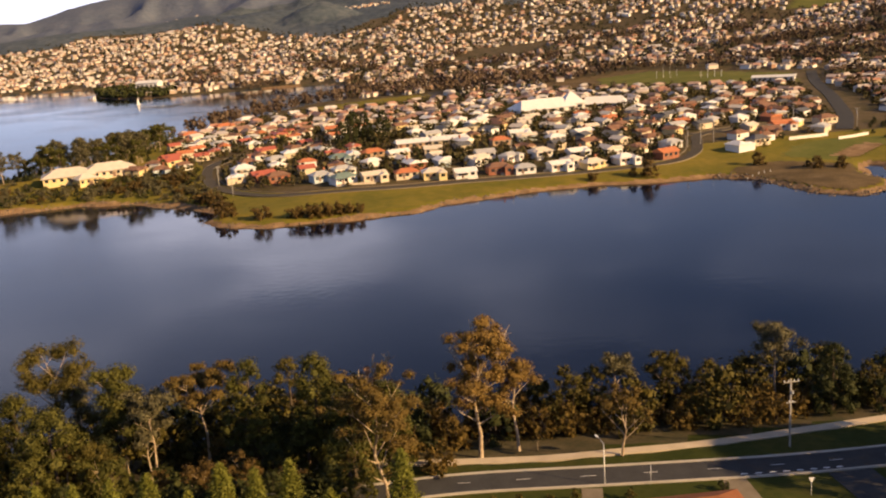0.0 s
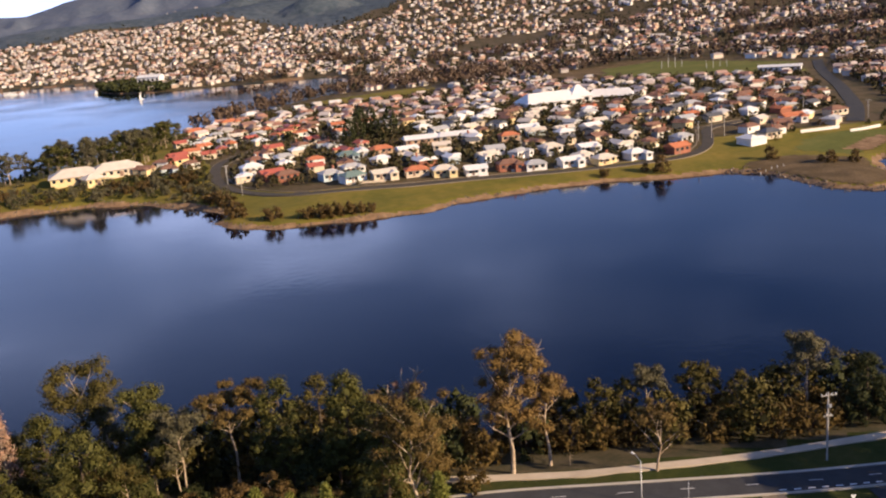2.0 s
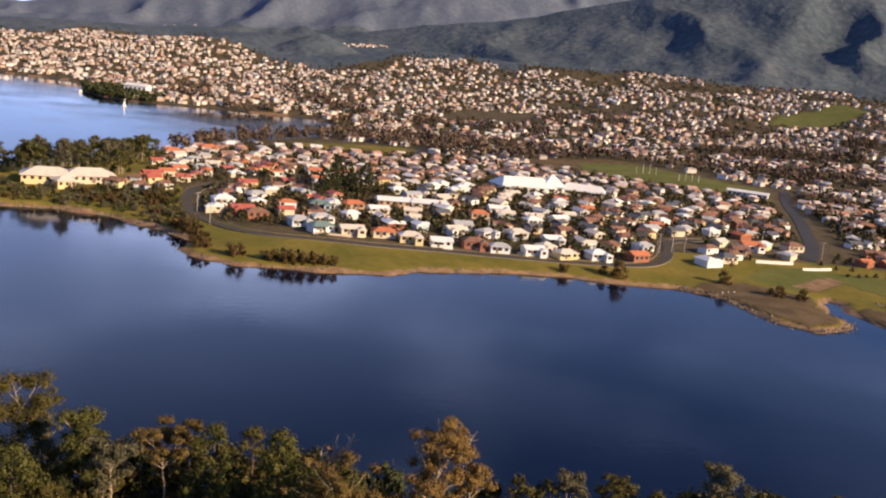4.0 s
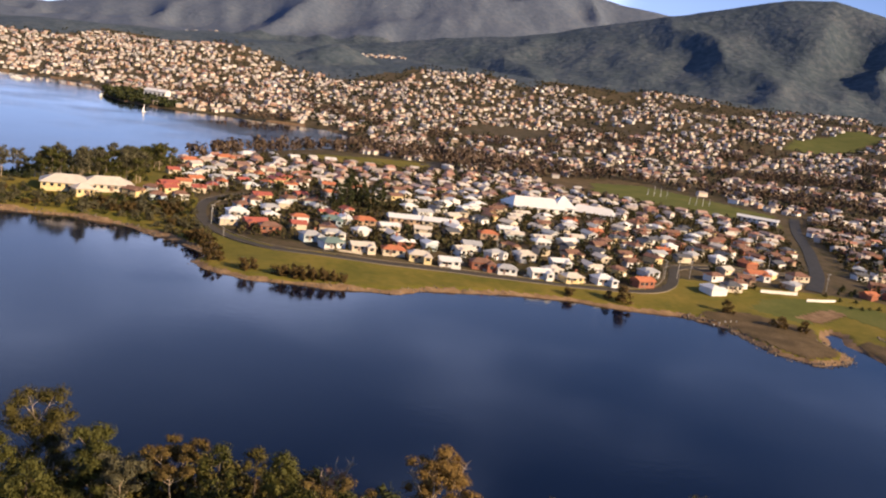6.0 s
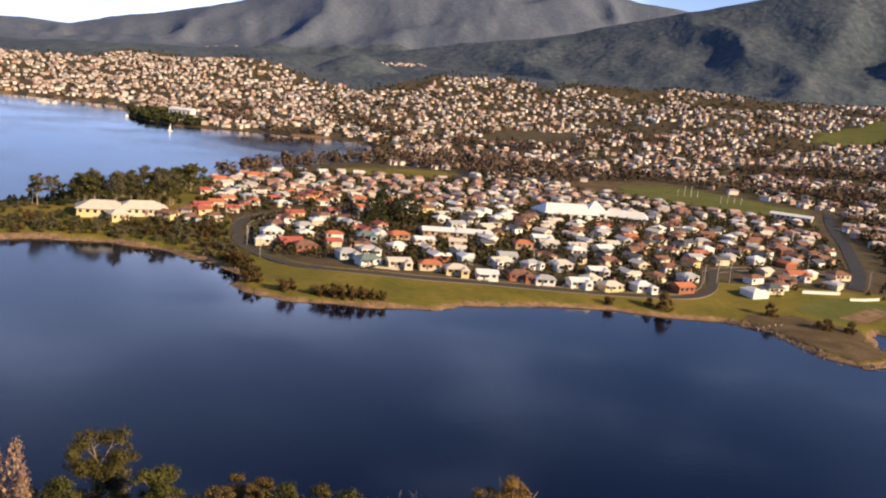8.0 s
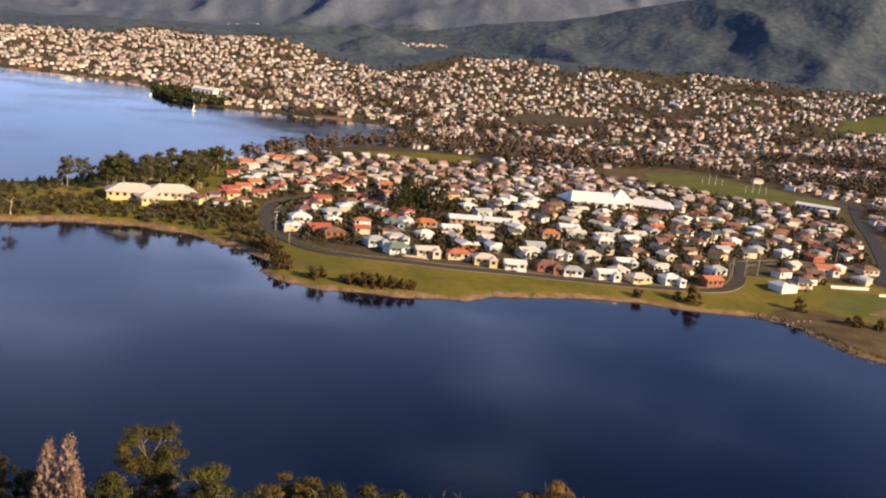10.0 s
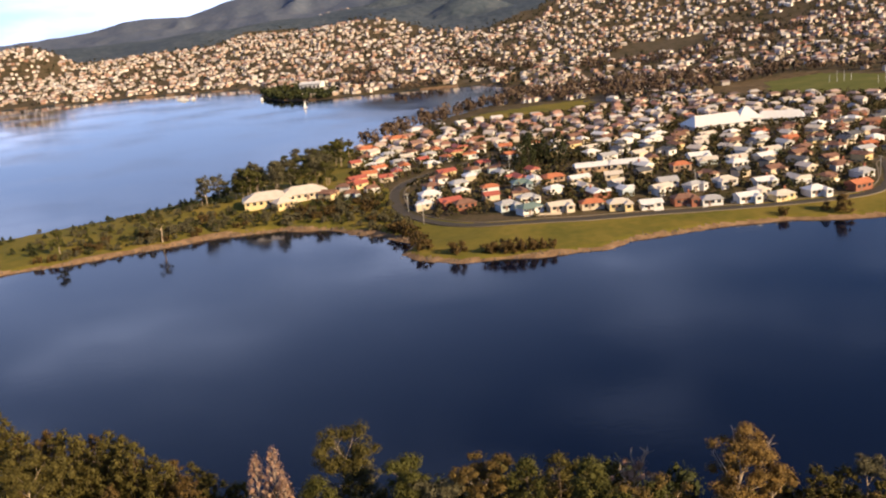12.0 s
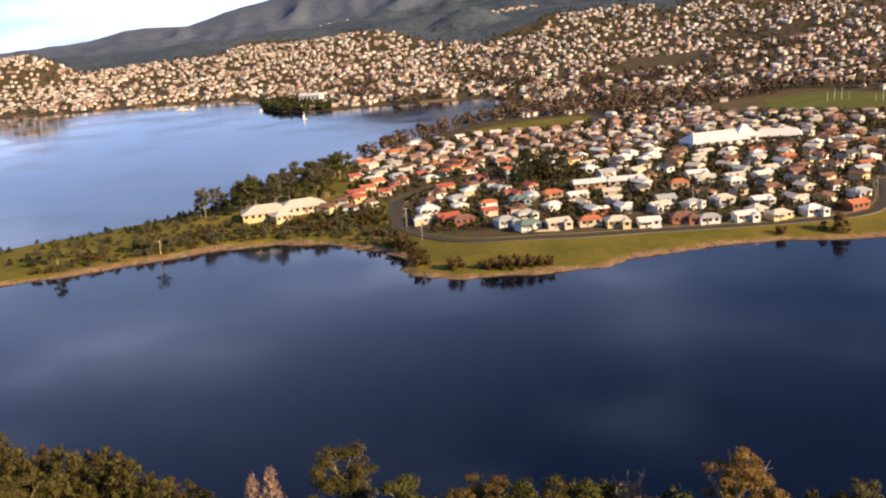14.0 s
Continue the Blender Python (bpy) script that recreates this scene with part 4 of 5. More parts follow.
ROOFS = [roof_mat("white_iron_roof", [(0.72, 0.70, 0.66), (0.84, 0.82, 0.79)], 0.4), roof_mat("grey_iron_roof", [(0.36, 0.36, 0.36), (0.52, 0.51, 0.50)], 0.45),
         roof_mat("orange_tile_roof", [(0.42, 0.15, 0.065), (0.54, 0.21, 0.10)], 0.8), roof_mat("brown_tile_roof", [(0.16, 0.09, 0.06), (0.28, 0.16, 0.11)], 0.8),
         roof_mat("red_iron_roof", [(0.34, 0.085, 0.05), (0.44, 0.13, 0.08)], 0.6), roof_mat("green_iron_roof", [(0.13, 0.18, 0.16), (0.20, 0.27, 0.24)], 0.55),
         roof_mat("dark_grey_roof", [(0.07, 0.07, 0.075), (0.14, 0.14, 0.145)], 0.6), roof_mat("cream_iron_roof", [(0.60, 0.52, 0.41), (0.74, 0.66, 0.54)], 0.45),
         roof_mat("rust_tile_roof", [(0.19, 0.075, 0.035), (0.28, 0.115, 0.055)], 0.8),
         roof_mat("bright_orange_tile_roof", [(0.58, 0.15, 0.045), (0.72, 0.22, 0.075)], 0.75)]
ROOF_WORD = ["white iron", "grey iron", "orange tiled", "brown tiled", "red iron", "green iron", "dark grey", "cream iron", "rust tiled", "bright orange tiled"]
WALLS = [material("white_boards", [(0.74, 0.71, 0.66), (0.84, 0.82, 0.78)], 0.6, 0.7), material("cream_boards", [(0.60, 0.50, 0.35), (0.72, 0.62, 0.46)], 0.6, 0.75),
         material("red_brick", [(0.26, 0.10, 0.06), (0.38, 0.17, 0.10)], 0.8, 0.9), material("tan_brick", [(0.42, 0.29, 0.18), (0.54, 0.39, 0.26)], 0.8, 0.9),
         material("pale_blue_boards", [(0.45, 0.52, 0.55), (0.58, 0.64, 0.66)], 0.6, 0.75), material("yellow_boards", [(0.66, 0.52, 0.24), (0.78, 0.64, 0.34)], 0.6, 0.75)]
WALL_WORD = ["white weatherboard", "cream weatherboard", "red brick", "tan brick", "pale blue weatherboard", "pale yellow weatherboard"]
GLASS = bpy.data.materials.new("window_glass")
GLASS.use_nodes = True
_p = GLASS.node_tree.nodes["Principled BSDF"]
_p.inputs["Base Color"].default_value, _p.inputs["Roughness"].default_value = (0.03, 0.035, 0.045, 1), 0.06
DOOR = material("door_paint", [(0.16, 0.10, 0.07), (0.26, 0.16, 0.11)], 0.9, 0.6)


def roof_bm(L, W, z, rise, hip, over=0.5):
    """A gabled (hip 0) or hipped roof with eaves and a soffit, the ridge along x."""
    bm = bmesh.new()
    x, y = L / 2 + over, W / 2 + over
    rx = x - hip * y
    t = 0.14
    a = [bm.verts.new(p) for p in ((-x, -y, z - t), (x, -y, z - t), (x, y, z - t), (-x, y, z - t))]
    b = [bm.verts.new(p) for p in ((-x, -y, z), (x, -y, z), (x, y, z), (-x, y, z))]
    r = [bm.verts.new((-rx, 0, z + rise)), bm.verts.new((rx, 0, z + rise))]
    bm.faces.new(a[::-1])
    for i in range(4):
        bm.faces.new((a[i], a[(i + 1) % 4], b[(i + 1) % 4], b[i]))
    bm.faces.new((b[0], b[1], r[1], r[0]))
    bm.faces.new((b[2], b[3], r[0], r[1]))
    bm.faces.new((b[1], b[2], r[1]))
    bm.faces.new((b[3], b[0], r[0]))
    return bm


def make_house(seed, wi, ri, L=12.0, W=8.5, hgt=3.1, hip=1.0, wing=True, porch=False, chimney=False, plain=False):
    """Walls, a hipped or gabled roof, often a wing; plain leaves out the openings of far-off houses but two."""
    rng = random.Random(seed)
    root = new("house")
    base = 0.25
    part("wall", box_bm(-L / 2, L / 2, -W / 2, W / 2, -1.2, hgt + base), WALLS[wi], root)
    part("roof", roof_bm(L, W, hgt + base + 0.06, W * 0.24, hip), ROOFS[ri], root, ROOF_WORD[ri] + " roof")
    side, wl_, ww = rng.choice((-1, 1)), L * 0.36, W * 0.42
    if wing:
        bm = box_bm(-wl_ / 2, wl_ / 2, -W / 2 - ww, -W / 2 - 0.003, -1.2, hgt + base - 0.05)
        bmesh.ops.translate(bm, verts=bm.verts, vec=(side * (L / 2 - wl_ / 2), 0, 0))
        part("wing_wall", bm, WALLS[wi], root)
        rb = roof_bm(ww + W * 0.5, wl_, hgt + base - 0.02, wl_ * 0.27, 0.9 if hip else 0.0, 0.4)
        bmesh.ops.transform(rb, matrix=pose(side * (L / 2 - wl_ / 2), -W / 2 - ww / 2 + W * 0.25, 0, 0, 0, 90), verts=rb.verts)
        part("wing_roof", rb, ROOFS[ri], root)
    front = -W / 2 - 0.02
    spots = [s * (-side) for s in (L * 0.05, L * 0.33)] if wing else [-L * 0.32, -L * 0.02, L * 0.3]
    if wing and not plain:
        part("window", box_bm(side * (L / 2 - wl_ / 2) - 0.9, side * (L / 2 - wl_ / 2) + 0.9, -W / 2 - ww - 0.06, -W / 2 - ww + 0.02, base + 0.9, base + 2.2), GLASS, root)
    for s in spots[:1] if plain else spots:
        part("window", box_bm(s - 0.8, s + 0.8, front - 0.04, front + 0.06, base + 0.9, base + 2.2), GLASS, root)
    part("side_window", box_bm(L / 2 - 0.05, L / 2 + 0.05, -W * 0.1, W * 0.16, base + 0.95, base + 2.1), GLASS, root)
    if not plain:
        d = (spots[0] + spots[1]) / 2
        part("door", box_bm(d - 0.5, d + 0.5, front - 0.04, front + 0.06, base - 0.1, base + 2.05), DOOR, root)
        if porch and side < 0:
            part("veranda_rail", box_bm(-side * L * 0.5, -side * L * 0.02, -W / 2 - 1.5, -W / 2 - 1.42, -0.4, 0.9), WALLS[0], root, "white veranda rail")
    if chimney:
        part("chimney", box_bm(L * 0.2, L * 0.2 + 0.8, 0.6, 1.3, hgt, hgt + W * 0.24 + 1.5), WALLS[2], root, "brick chimney")
    if porch and not plain:
        part("porch_roof", box_bm(-L / 2 + 0.6, L * 0.1, -W / 2 - 2.0, -W / 2 - 0.6, hgt + 0.05, hgt + 0.2), ROOFS[ri], root)
        for px in (-L / 2 + 0.8, L * 0.1 - 0.2):
            part("porch_post", box_bm(px - 0.07, px + 0.07, -W / 2 - 1.9, -W / 2 - 1.76, -1.0, hgt + 0.05), WALLS[0], root)
    return tagged(root, "%s house with %s roof" % (WALL_WORD[wi], ROOF_WORD[ri]), "house", "suburb houses")


rh = random.Random(5)
def house_set(first, roofs, count, plain):
    out = []
    for k in range(count):
        ri = rh.choices(range(8), roofs)[0]
        wi = rh.choices(range(6), (9, 7, 1.5, 2, 1, 2.5))[0]
        out.append(make_house(first + k, wi, ri, rh.uniform(7.0, 10.4), rh.uniform(5.4, 6.8), rh.uniform(2.3, 2.9), rh.choice((0.0, 0.0, 0.9)), rh.random() < 0.55, rh.random() < 0.25, rh.random() < 0.25, plain))
    return out


# white, grey, orange, brown, red, green, dark and cream roofs: more tiles to the west, more dark roofs to the east
NEAR_SET = house_set(100, (7, 3, 1.5, 5, 1, 0.01, 2, 5), 14, False)
WEST_SET = house_set(200, (6, 2, 5, 5, 2, 0.01, 1.5, 5), 14, True)
MID_SET = house_set(300, (7, 3, 2, 5, 0.8, 0.01, 2.5, 5), 14, True)
EAST_SET = house_set(400, (5, 3, 1, 7, 0.6, 0.01, 6, 3), 14, True)


def place_house(proto, x, y, turn):
    m = pose(x, y, ground_z(x, y) + 0.15, 0, 0, turn)
    if not proto.get("placed"):
        proto["placed"] = 1
        proto.matrix_basis = m
        return proto
    return copy_thing(proto, m)


def road_gap(x, y, lines=[np.concatenate([smooth_line(FRONT_ROAD, 6), smooth_line(MAIN_ROAD, 6)])]):
    return float(np.min(np.hypot(lines[0][:, 0] - x, lines[0][:, 1] - y)))


BLOCKS = [(-110.4, 459.6), (-96, 434.4), (-74.4, 418.8), (-24, 415.2), (48, 423.6), (105.6, 432), (115.2, 446.4), (120, 480), (134.4, 499.2), (211.2, 511.2), (235.2, 590), (262, 690), (284, 752), (180, 800), (115.2, 838), (66, 850),
          (-18, 812), (-72, 788), (-128, 790), (-156, 745), (-172, 672), (-160, 595), (-147, 540), (-137, 500), (-130, 472), (-119, 470)]
KEEP_OUT = [((-38.4, 540, 22)), ((79.2, 633.6, 34)), ((117.6, 638.4, 20)), ((-4.8, 502, 17)), ((262, 772, 17))]
TAKEN, BACK = [], []


def free(x, y, gap):
    return all((x - a) ** 2 + (y - b) ** 2 > gap * gap for a, b in TAKEN)


# houses that can be told apart along the front road and behind it: x, y, wall, roof, turn
for k, (x, y, wi, ri, a) in enumerate([(-52, 431, 4, 1, 30), (-41, 421, 0, 5, 32), (-27.5, 422, 1, 7, 20), (-13, 424, 1, 2, 12), (-1, 421, 5, 7, 10), (13, 419, 0, 0, 8), (28, 424, 2, 3, 12), (39.5, 421, 0, 1, 6), (55, 423, 0, 0, 18), (70, 423, 5, 7, 24), (85, 427, 0, 0, 22), (105, 432, 2, 2, 30), (112, 452, 0, 1, 25)]):
    place_house(make_house(500 + k, wi, ri, rh.uniform(8.8, 10.6), rh.uniform(6.2, 7.4), rh.uniform(2.5, 2.9), 0.0 if k % 3 == 2 else 0.85, k % 2 == 0, k % 4 == 1, k % 3 == 0), x, y, a)
    TAKEN.append((x, y))
for k, (x, y, wi, ri, a) in enumerate([(-93, 464, 0, 0, 25), (-81, 448, 2, 4, 30), (-73, 441, 2, 3, 25), (-47, 474, 4, 5, 14), (-41, 481, 0, 0, 100), (-31, 484, 3, 2, 15), (34, 490, 3, 2, 14), (46, 513, 0, 0, 12), (62, 488, 0, 0, 24), (50, 451, 0, 7, 20), (24, 456, 0, 1, 12), (139, 436, 0, 0, 115), (152, 447, 1, 6, 20), (177, 486, 0, 2, 10), (205, 500, 1, 3, 20)]):
    place_house(make_house(520 + k, wi, ri, rh.uniform(8.6, 11.4), rh.uniform(6.2, 7.6), rh.uniform(2.5, 2.9), 0.0 if k % 3 == 1 else 0.85, k % 2 == 1, False, k % 4 == 0), x, y, a)
    TAKEN.append((x, y))
for x, y, r_ in ((-164, 655, 2), (-142, 742, 0), (-150, 700, 2)):
    place_house(make_house(560 + int(-x), 1, r_, 13, 8, 3.2, 0.9, True), x, y, 30)
    TAKEN.append((x, y))
row_y, row = 422.4, 0
while row_y < 850:
    x = -176 + rh.uniform(0, 8)
    while x < 290:
        yy = row_y + 0.055 * (x + 100) + (7 * math.sin(x / 90 + row * 0.2) if row > 1 else 0)
        ok = inside_distance(BLOCKS, np.array([x]), np.array([yy]))[0] > -2 and road_gap(x, yy) > 10.5 and free(x, yy, 10.8)
        ok = ok and all((x - a) ** 2 + (yy - b) ** 2 > (c + 4) ** 2 for a, b, c in KEEP_OUT)
        if ok and rh.random() < 0.95:
            TAKEN.append((x, yy))
            if yy > 628 + 0.1 * x:
                BACK.append((x, yy))
                x += rh.uniform(14.0, 17.5)
                continue
            kinds = NEAR_SET if row < 2 else WEST_SET if x < -30 - rh.uniform(0, 40) else EAST_SET if x > 110 + rh.uniform(-30, 30) else MID_SET
            place_house(rh.choice(kinds), x, yy, rh.choice((0, 0, 0, 90, -90)) + rh.gauss(28, 11))
        x += rh.uniform(14.0, 17.5)
    row_y += rh.uniform(14.6, 17.0) + row * 0.3
    row += 1
for x, y in [(158.4, 456), (166, 470), (192, 474), (148, 464), (161, 488), (187.2, 496), (235, 478), (249.6, 482.4), (266.4, 492), (254.4, 508.8), (271.2, 516), (257, 537.6), (274, 542.4), (291, 540), (267, 564), (285, 571.2), (302, 576), (280, 600), (298, 604.8), (316, 609.6), (292, 633.6), (311, 638.4), (330, 643.2), (304, 667.2), (323, 672), (318, 708), (340, 720), (337, 756), (359, 768)]:
    if free(x, y, 9):
        place_house(rh.choice(EAST_SET), x, y, rh.gauss(25, 18))
        TAKEN.append((x, y))
# brown roofed houses below the school
for x, y in [(-137, 478), (-127, 486), (-143, 490), (-149, 479)]:
    place_house(rh.choice([q for q in WEST_SET + EAST_SET if "brown tiled" in q["label"]]), x, y, rh.uniform(-30, 30))

for q in NEAR_SET + WEST_SET + MID_SET + EAST_SET:
    if not q.get("placed"):
        for part_ in list(q.children_recursive):
            bpy.data.objects.remove(part_)
        bpy.data.objects.remove(q)

# garden trees and bushes among the houses
yard = [make_shrub(90, 5.5, 3.2, LEAF_DARK, 12, 0.44, "dark leafy garden bush", "garden_bush", 18), make_shrub(91, 4.0, 2.4, LEAF_BROWN, 13, 0.4, "brown leafless garden bush", "garden_bush", 14), make_shrub(88, 4.5, 2.2, LEAF_GUM, 14, 0.4, "small olive green garden bush", "garden_bush", 14)]
for k, (x, y) in enumerate(TAKEN):
    if k % 2 == 0 or y < 450:
        a = rt.uniform(0, 6.28)
        gx, gy = x + 8.2 * math.cos(a), y + 7.8 * math.sin(a)
        if road_gap(gx, gy) > 6 and free(gx, gy, 5.5):
            plant(rt.choice(yard), gx, gy, rt.uniform(0.6, 1.1), group="garden bushes", rng=rt)


# ---------- larger buildings ----------
def make_hall(name, label, L, W, hgt, rise, wall, roof, hip=0.0, windows=6, over=0.9):
    root = new(name)
    part("wall", box_bm(-L / 2, L / 2, -W / 2, W / 2, -1.5, hgt), wall, root)
    part("roof", roof_bm(L, W, hgt + 0.05, rise, hip, over), roof, root)
    for k in range(windows):
        s = -L / 2 + L * (k + 0.5) / windows
        part("window", box_bm(s - L / windows * 0.22, s + L / windows * 0.22, -W / 2 - 0.06, -W / 2 + 0.03, hgt * 0.35, hgt * 0.8), GLASS, root)
    part("door", box_bm(L * 0.02, L * 0.02 + 1.8, -W / 2 - 0.08, -W / 2 + 0.03, -0.2, 2.2), DOOR, root)
    return tagged(root, label, "building")


def put_down(ob, x, y, turn, up=0.2):
    ob.matrix_basis = pose(x, y, ground_z(x, y) + up, 0, 0, turn)
    return ob


put_down(make_hall("school_hall", "long cream hall with pale iron roof on the headland", 24, 13, 3.1, 3.4, WALLS[1], ROOFS[7], 0.95, 7), -163.5, 481.5, 26)
put_down(make_hall("school_wing", "wide cream wing with pale iron roof beside the hall", 24, 14, 3.1, 3.6, WALLS[5], ROOFS[7], 0.95, 7), -181, 473.5, 20)
put_down(make_hall("school_annexe", "small yellow annexe with white roof before the hall", 9, 8, 3.2, 2.2, WALLS[5], ROOFS[7], 0.9, 3), -170.5, 466.5, 40)
put_down(make_hall("community_centre", "large white roofed centre among the houses", 38, 21, 3.0, 5.6, WALLS[0], ROOFS[0], 0.5, 6), 72, 630, 20, 0.6)
put_down(make_hall("centre_foyer", "peaked white roofed foyer between the wings of the centre", 14, 14, 4.4, 7.2, WALLS[0], ROOFS[0], 0.9, 2), 92.4, 636, 10, 0.6)
put_down(make_hall("centre_annexe", "white roofed annexe beside the centre", 28, 15, 3.0, 4.0, WALLS[0], ROOFS[0], 0.4, 4), 115, 641, -12, 0.6)
put_down(make_hall("long_shop", "long low white roofed shop by the main road", 32, 12, 3.6, 1.4, WALLS[0], ROOFS[0], 0.0, 8), 276, 776, -25, 0.5)
put_down(make_hall("row_flats", "brick flats with white iron roof", 17, 8, 2.9, 1.8, WALLS[3], ROOFS[0], 0.1, 5), -11, 502.5, 12, 0.4)
put_down(make_hall("row_flats", "long flats with white iron roof", 20, 9, 2.9, 1.8, WALLS[1], ROOFS[0], 0.4, 4), 8.5, 505, 6, 0.4)

# the near house under the camera's way, with its tiled roof
near_roof = make_house(900, 2, 9, 11, 9, 3.0, 0.95, True, False, True)
near_roof.matrix_basis = pose(11.2, 108.4, ground_z(11.2, 108.4) + 0.3, 0, 0, 165)
near_roof["label"] = "brick house with bright orange tiled hip roof"
near_roof["group"] = "near houses"
near_house = make_house(901, 3, 8, 11.5, 8.5, 3.0, 0.95, False, False, False)
near_house.matrix_basis = pose(31.6, 112.2, ground_z(31.6, 112.2) - 0.4, 0, 0, 4)
near_house["group"] = "near houses"


# ---------- poles, lamps, fences ----------
def make_pole(h=10.0):
    root = new("power_pole")
    v, f = [], []
    tube(v, f, [(0, 0, -0.8), (0, 0, h * 0.5), (0, 0, h)], [0.17, 0.15, 0.11], 10)
    part_mesh("post", mesh_from("post", v, f, TIMBER, smooth=True), root)
    for z, ln in ((h - 0.45, 1.25), (h * 0.66, 0.75)):
        arm_ = part("crossarm", box_bm(-ln, ln, -0.2, -0.08, z - 0.07, z + 0.07), TIMBER, root)
        for sx in (-0.9, -0.35, 0.35, 0.9):
            if abs(sx) * 1.05 > ln:
                continue
            v, f = [], []
            tube(v, f, [(sx * ln, -0.14, z + 0.07), (sx * ln, -0.14, z + 0.18), (sx * ln, -0.14, z + 0.34)], [0.05, 0.09, 0.05], 8)
            part_mesh("insulator", mesh_from("insulator", v, f, PAINT, smooth=True), arm_)
    part("fuse_box", box_bm(0.1, 0.4, -0.25, 0.0, h * 0.78, h * 0.78 + 0.5), STEEL, root)
    return tagged(root, "weathered timber power pole with two crossarms", "pole")


def make_lamp(h=8.0, arm=1.8):
    root = new("street_lamp")
    v, f = [], []
    tube(v, f, [(0, 0, -0.5), (0, 0, h)], [0.1, 0.06], 8)
    part_mesh("post", mesh_from("post", v, f, STEEL, smooth=True), root)
    v, f = [], []
    tube(v, f, [(0, 0, h - 0.1), (-arm * 0.5, 0, h + 0.35), (-arm, 0, h + 0.45)], [0.05, 0.045, 0.04], 6)
    part_mesh("arm", mesh_from("arm", v, f, STEEL, smooth=True), root)
    part("lantern", box_bm(-arm - 0.55, -arm + 0.1, -0.16, 0.16, h + 0.36, h + 0.5), PAINT, root, "pale lamp head")
    return tagged(root, "grey steel street lamp with an outreach arm", "lamp")


pole = make_pole(11.0)
put_down(pole, 51, 134.4, 8, 0)
lamp = make_lamp(6.5)
put_down(lamp, 21.2, 126.3, -70, 0)
far_pole = make_pole(9.5)
for k, (x, y) in enumerate([(-55.2, 517.2), (-90, 420), (-100.8, 442.8), (-39.6, 471.6), (127.2, 454.8), (134.4, 458.4), (120, 451.2), (194.4, 516), (213.6, 481.2), (27.6, 675.6), (-120, 528), (72, 504), (36, 446.4), (168, 564)]):
    o = far_pole if k == 0 else copy_thing(far_pole, Matrix())
    put_down(o, x, y, 20 * k, 0)
    o["group"] = "suburb power poles"


def make_sign(h, board, label):
    root = new("road_sign")
    v, f = [], []
    tube(v, f, [(0, 0, -0.3), (0, 0, h)], [0.045, 0.04], 8)
    part_mesh("post", mesh_from("post", v, f, STEEL, smooth=True), root)
    if board:
        bm = bmesh.new()
        for y_ in (-0.05, -0.08):
            bm.faces.new([bm.verts.new((x_, y_, h + z_)) for x_, z_ in ((-0.4, 0.1), (0.4, 0.1), (0.12, -0.55), (-0.12, -0.55))])
        part("board", bm, PAINT, root, "white sign board")
    return tagged(root, label, "sign")


put_down(make_sign(2.6, True, "white road sign on a thin post at the corner"), 48.4, 119.4, 0, 0)
put_down(make_sign(3.2, False, "thin grey steel marker post by the road"), 27.7, 125.5, 0, 0)


def make_fence(name, pts, h, gap, mat, label, solid=False):
    """Posts with two rails, or boards between posts, following the ground."""
    root = new(name)
    line = smooth_line(pts, gap)
    zs = height(line[:, 0], line[:, 1])
    pm = None
    for (x, y), z in zip(line, zs):
        if pm is None:
            bm = box_bm(-0.07, 0.07, -0.07, 0.07, -0.4, h)
            pm = bpy.data.meshes.new("post")
            bm.to_mesh(pm)
            bm.free()
            pm.materials.append(mat)
        o = part_mesh("post", pm, root)
        o.location = (x, y, z)
    for i in range(len(line) - 1):
        (x0, y0), (x1, y1) = line[i], line[i + 1]
        for lo, hi in (((0.05, h - 0.1),) if solid else ((h * 0.45, h * 0.55), (h * 0.85, h * 0.95))):
            v = [(x0, y0, zs[i] + lo), (x1, y1, zs[i + 1] + lo), (x1, y1, zs[i + 1] + hi), (x0, y0, zs[i] + hi)]
            v += [(p[0] + 0.04, p[1] + 0.05, p[2]) for p in v]
            f = [(0, 1, 2, 3), (7, 6, 5, 4), (3, 2, 6, 7), (0, 4, 5, 1)]
            part_mesh("panel" if solid else "rail", mesh_from("panel", v, f, mat), root)
    return tagged(root, label, "fence")


make_fence("paling_fence", [(169.2, 453.6), (180, 456), (189.6, 458.4)], 1.7, 3, WALLS[0], "white paling fence at the reserve edge", True)
make_fence("paling_fence", [(190.8, 448.8), (199.2, 451.2), (207.6, 454.8)], 1.5, 3, WALLS[0], "white paling fence at the reserve edge", True)
for x0, x1 in ((-36, -22), (24, 36), (40, 52), (53, 64)):
    ya = float(np.interp(x0 * 1.2, [p[0] for p in FRONT_ROAD[6:13]], [p[1] for p in FRONT_ROAD[6:13]])) + 7.5
    make_fence("garden_wall", [(x0 * 1.2, ya), ((x0 + x1) * 0.6, ya + 0.4), (x1 * 1.2, ya + 0.8)], 1.1, 3, WALLS[1], "low cream garden wall along the road", True)


def make_bollard():
    root = new("bollard")
    v, f = [], []
    tube(v, f, [(0, 0, -0.2), (0, 0, 0.85), (0, 0, 1.0)], [0.13, 0.13, 0.08], 8)
    part_mesh("post", mesh_from("post", v, f, PAINT, smooth=True), root)
    return tagged(root, "short white timber bollard on the grass", "bollard", "white bollards")


bol = make_bollard()
for k, (x, y) in enumerate([(127.2, 386.4), (129.8, 387.8), (132.5, 388.8), (135.1, 389.5), (137.8, 390)]):
    put_down(bol if k == 0 else copy_thing(bol, Matrix()), x, y, 0, 0)


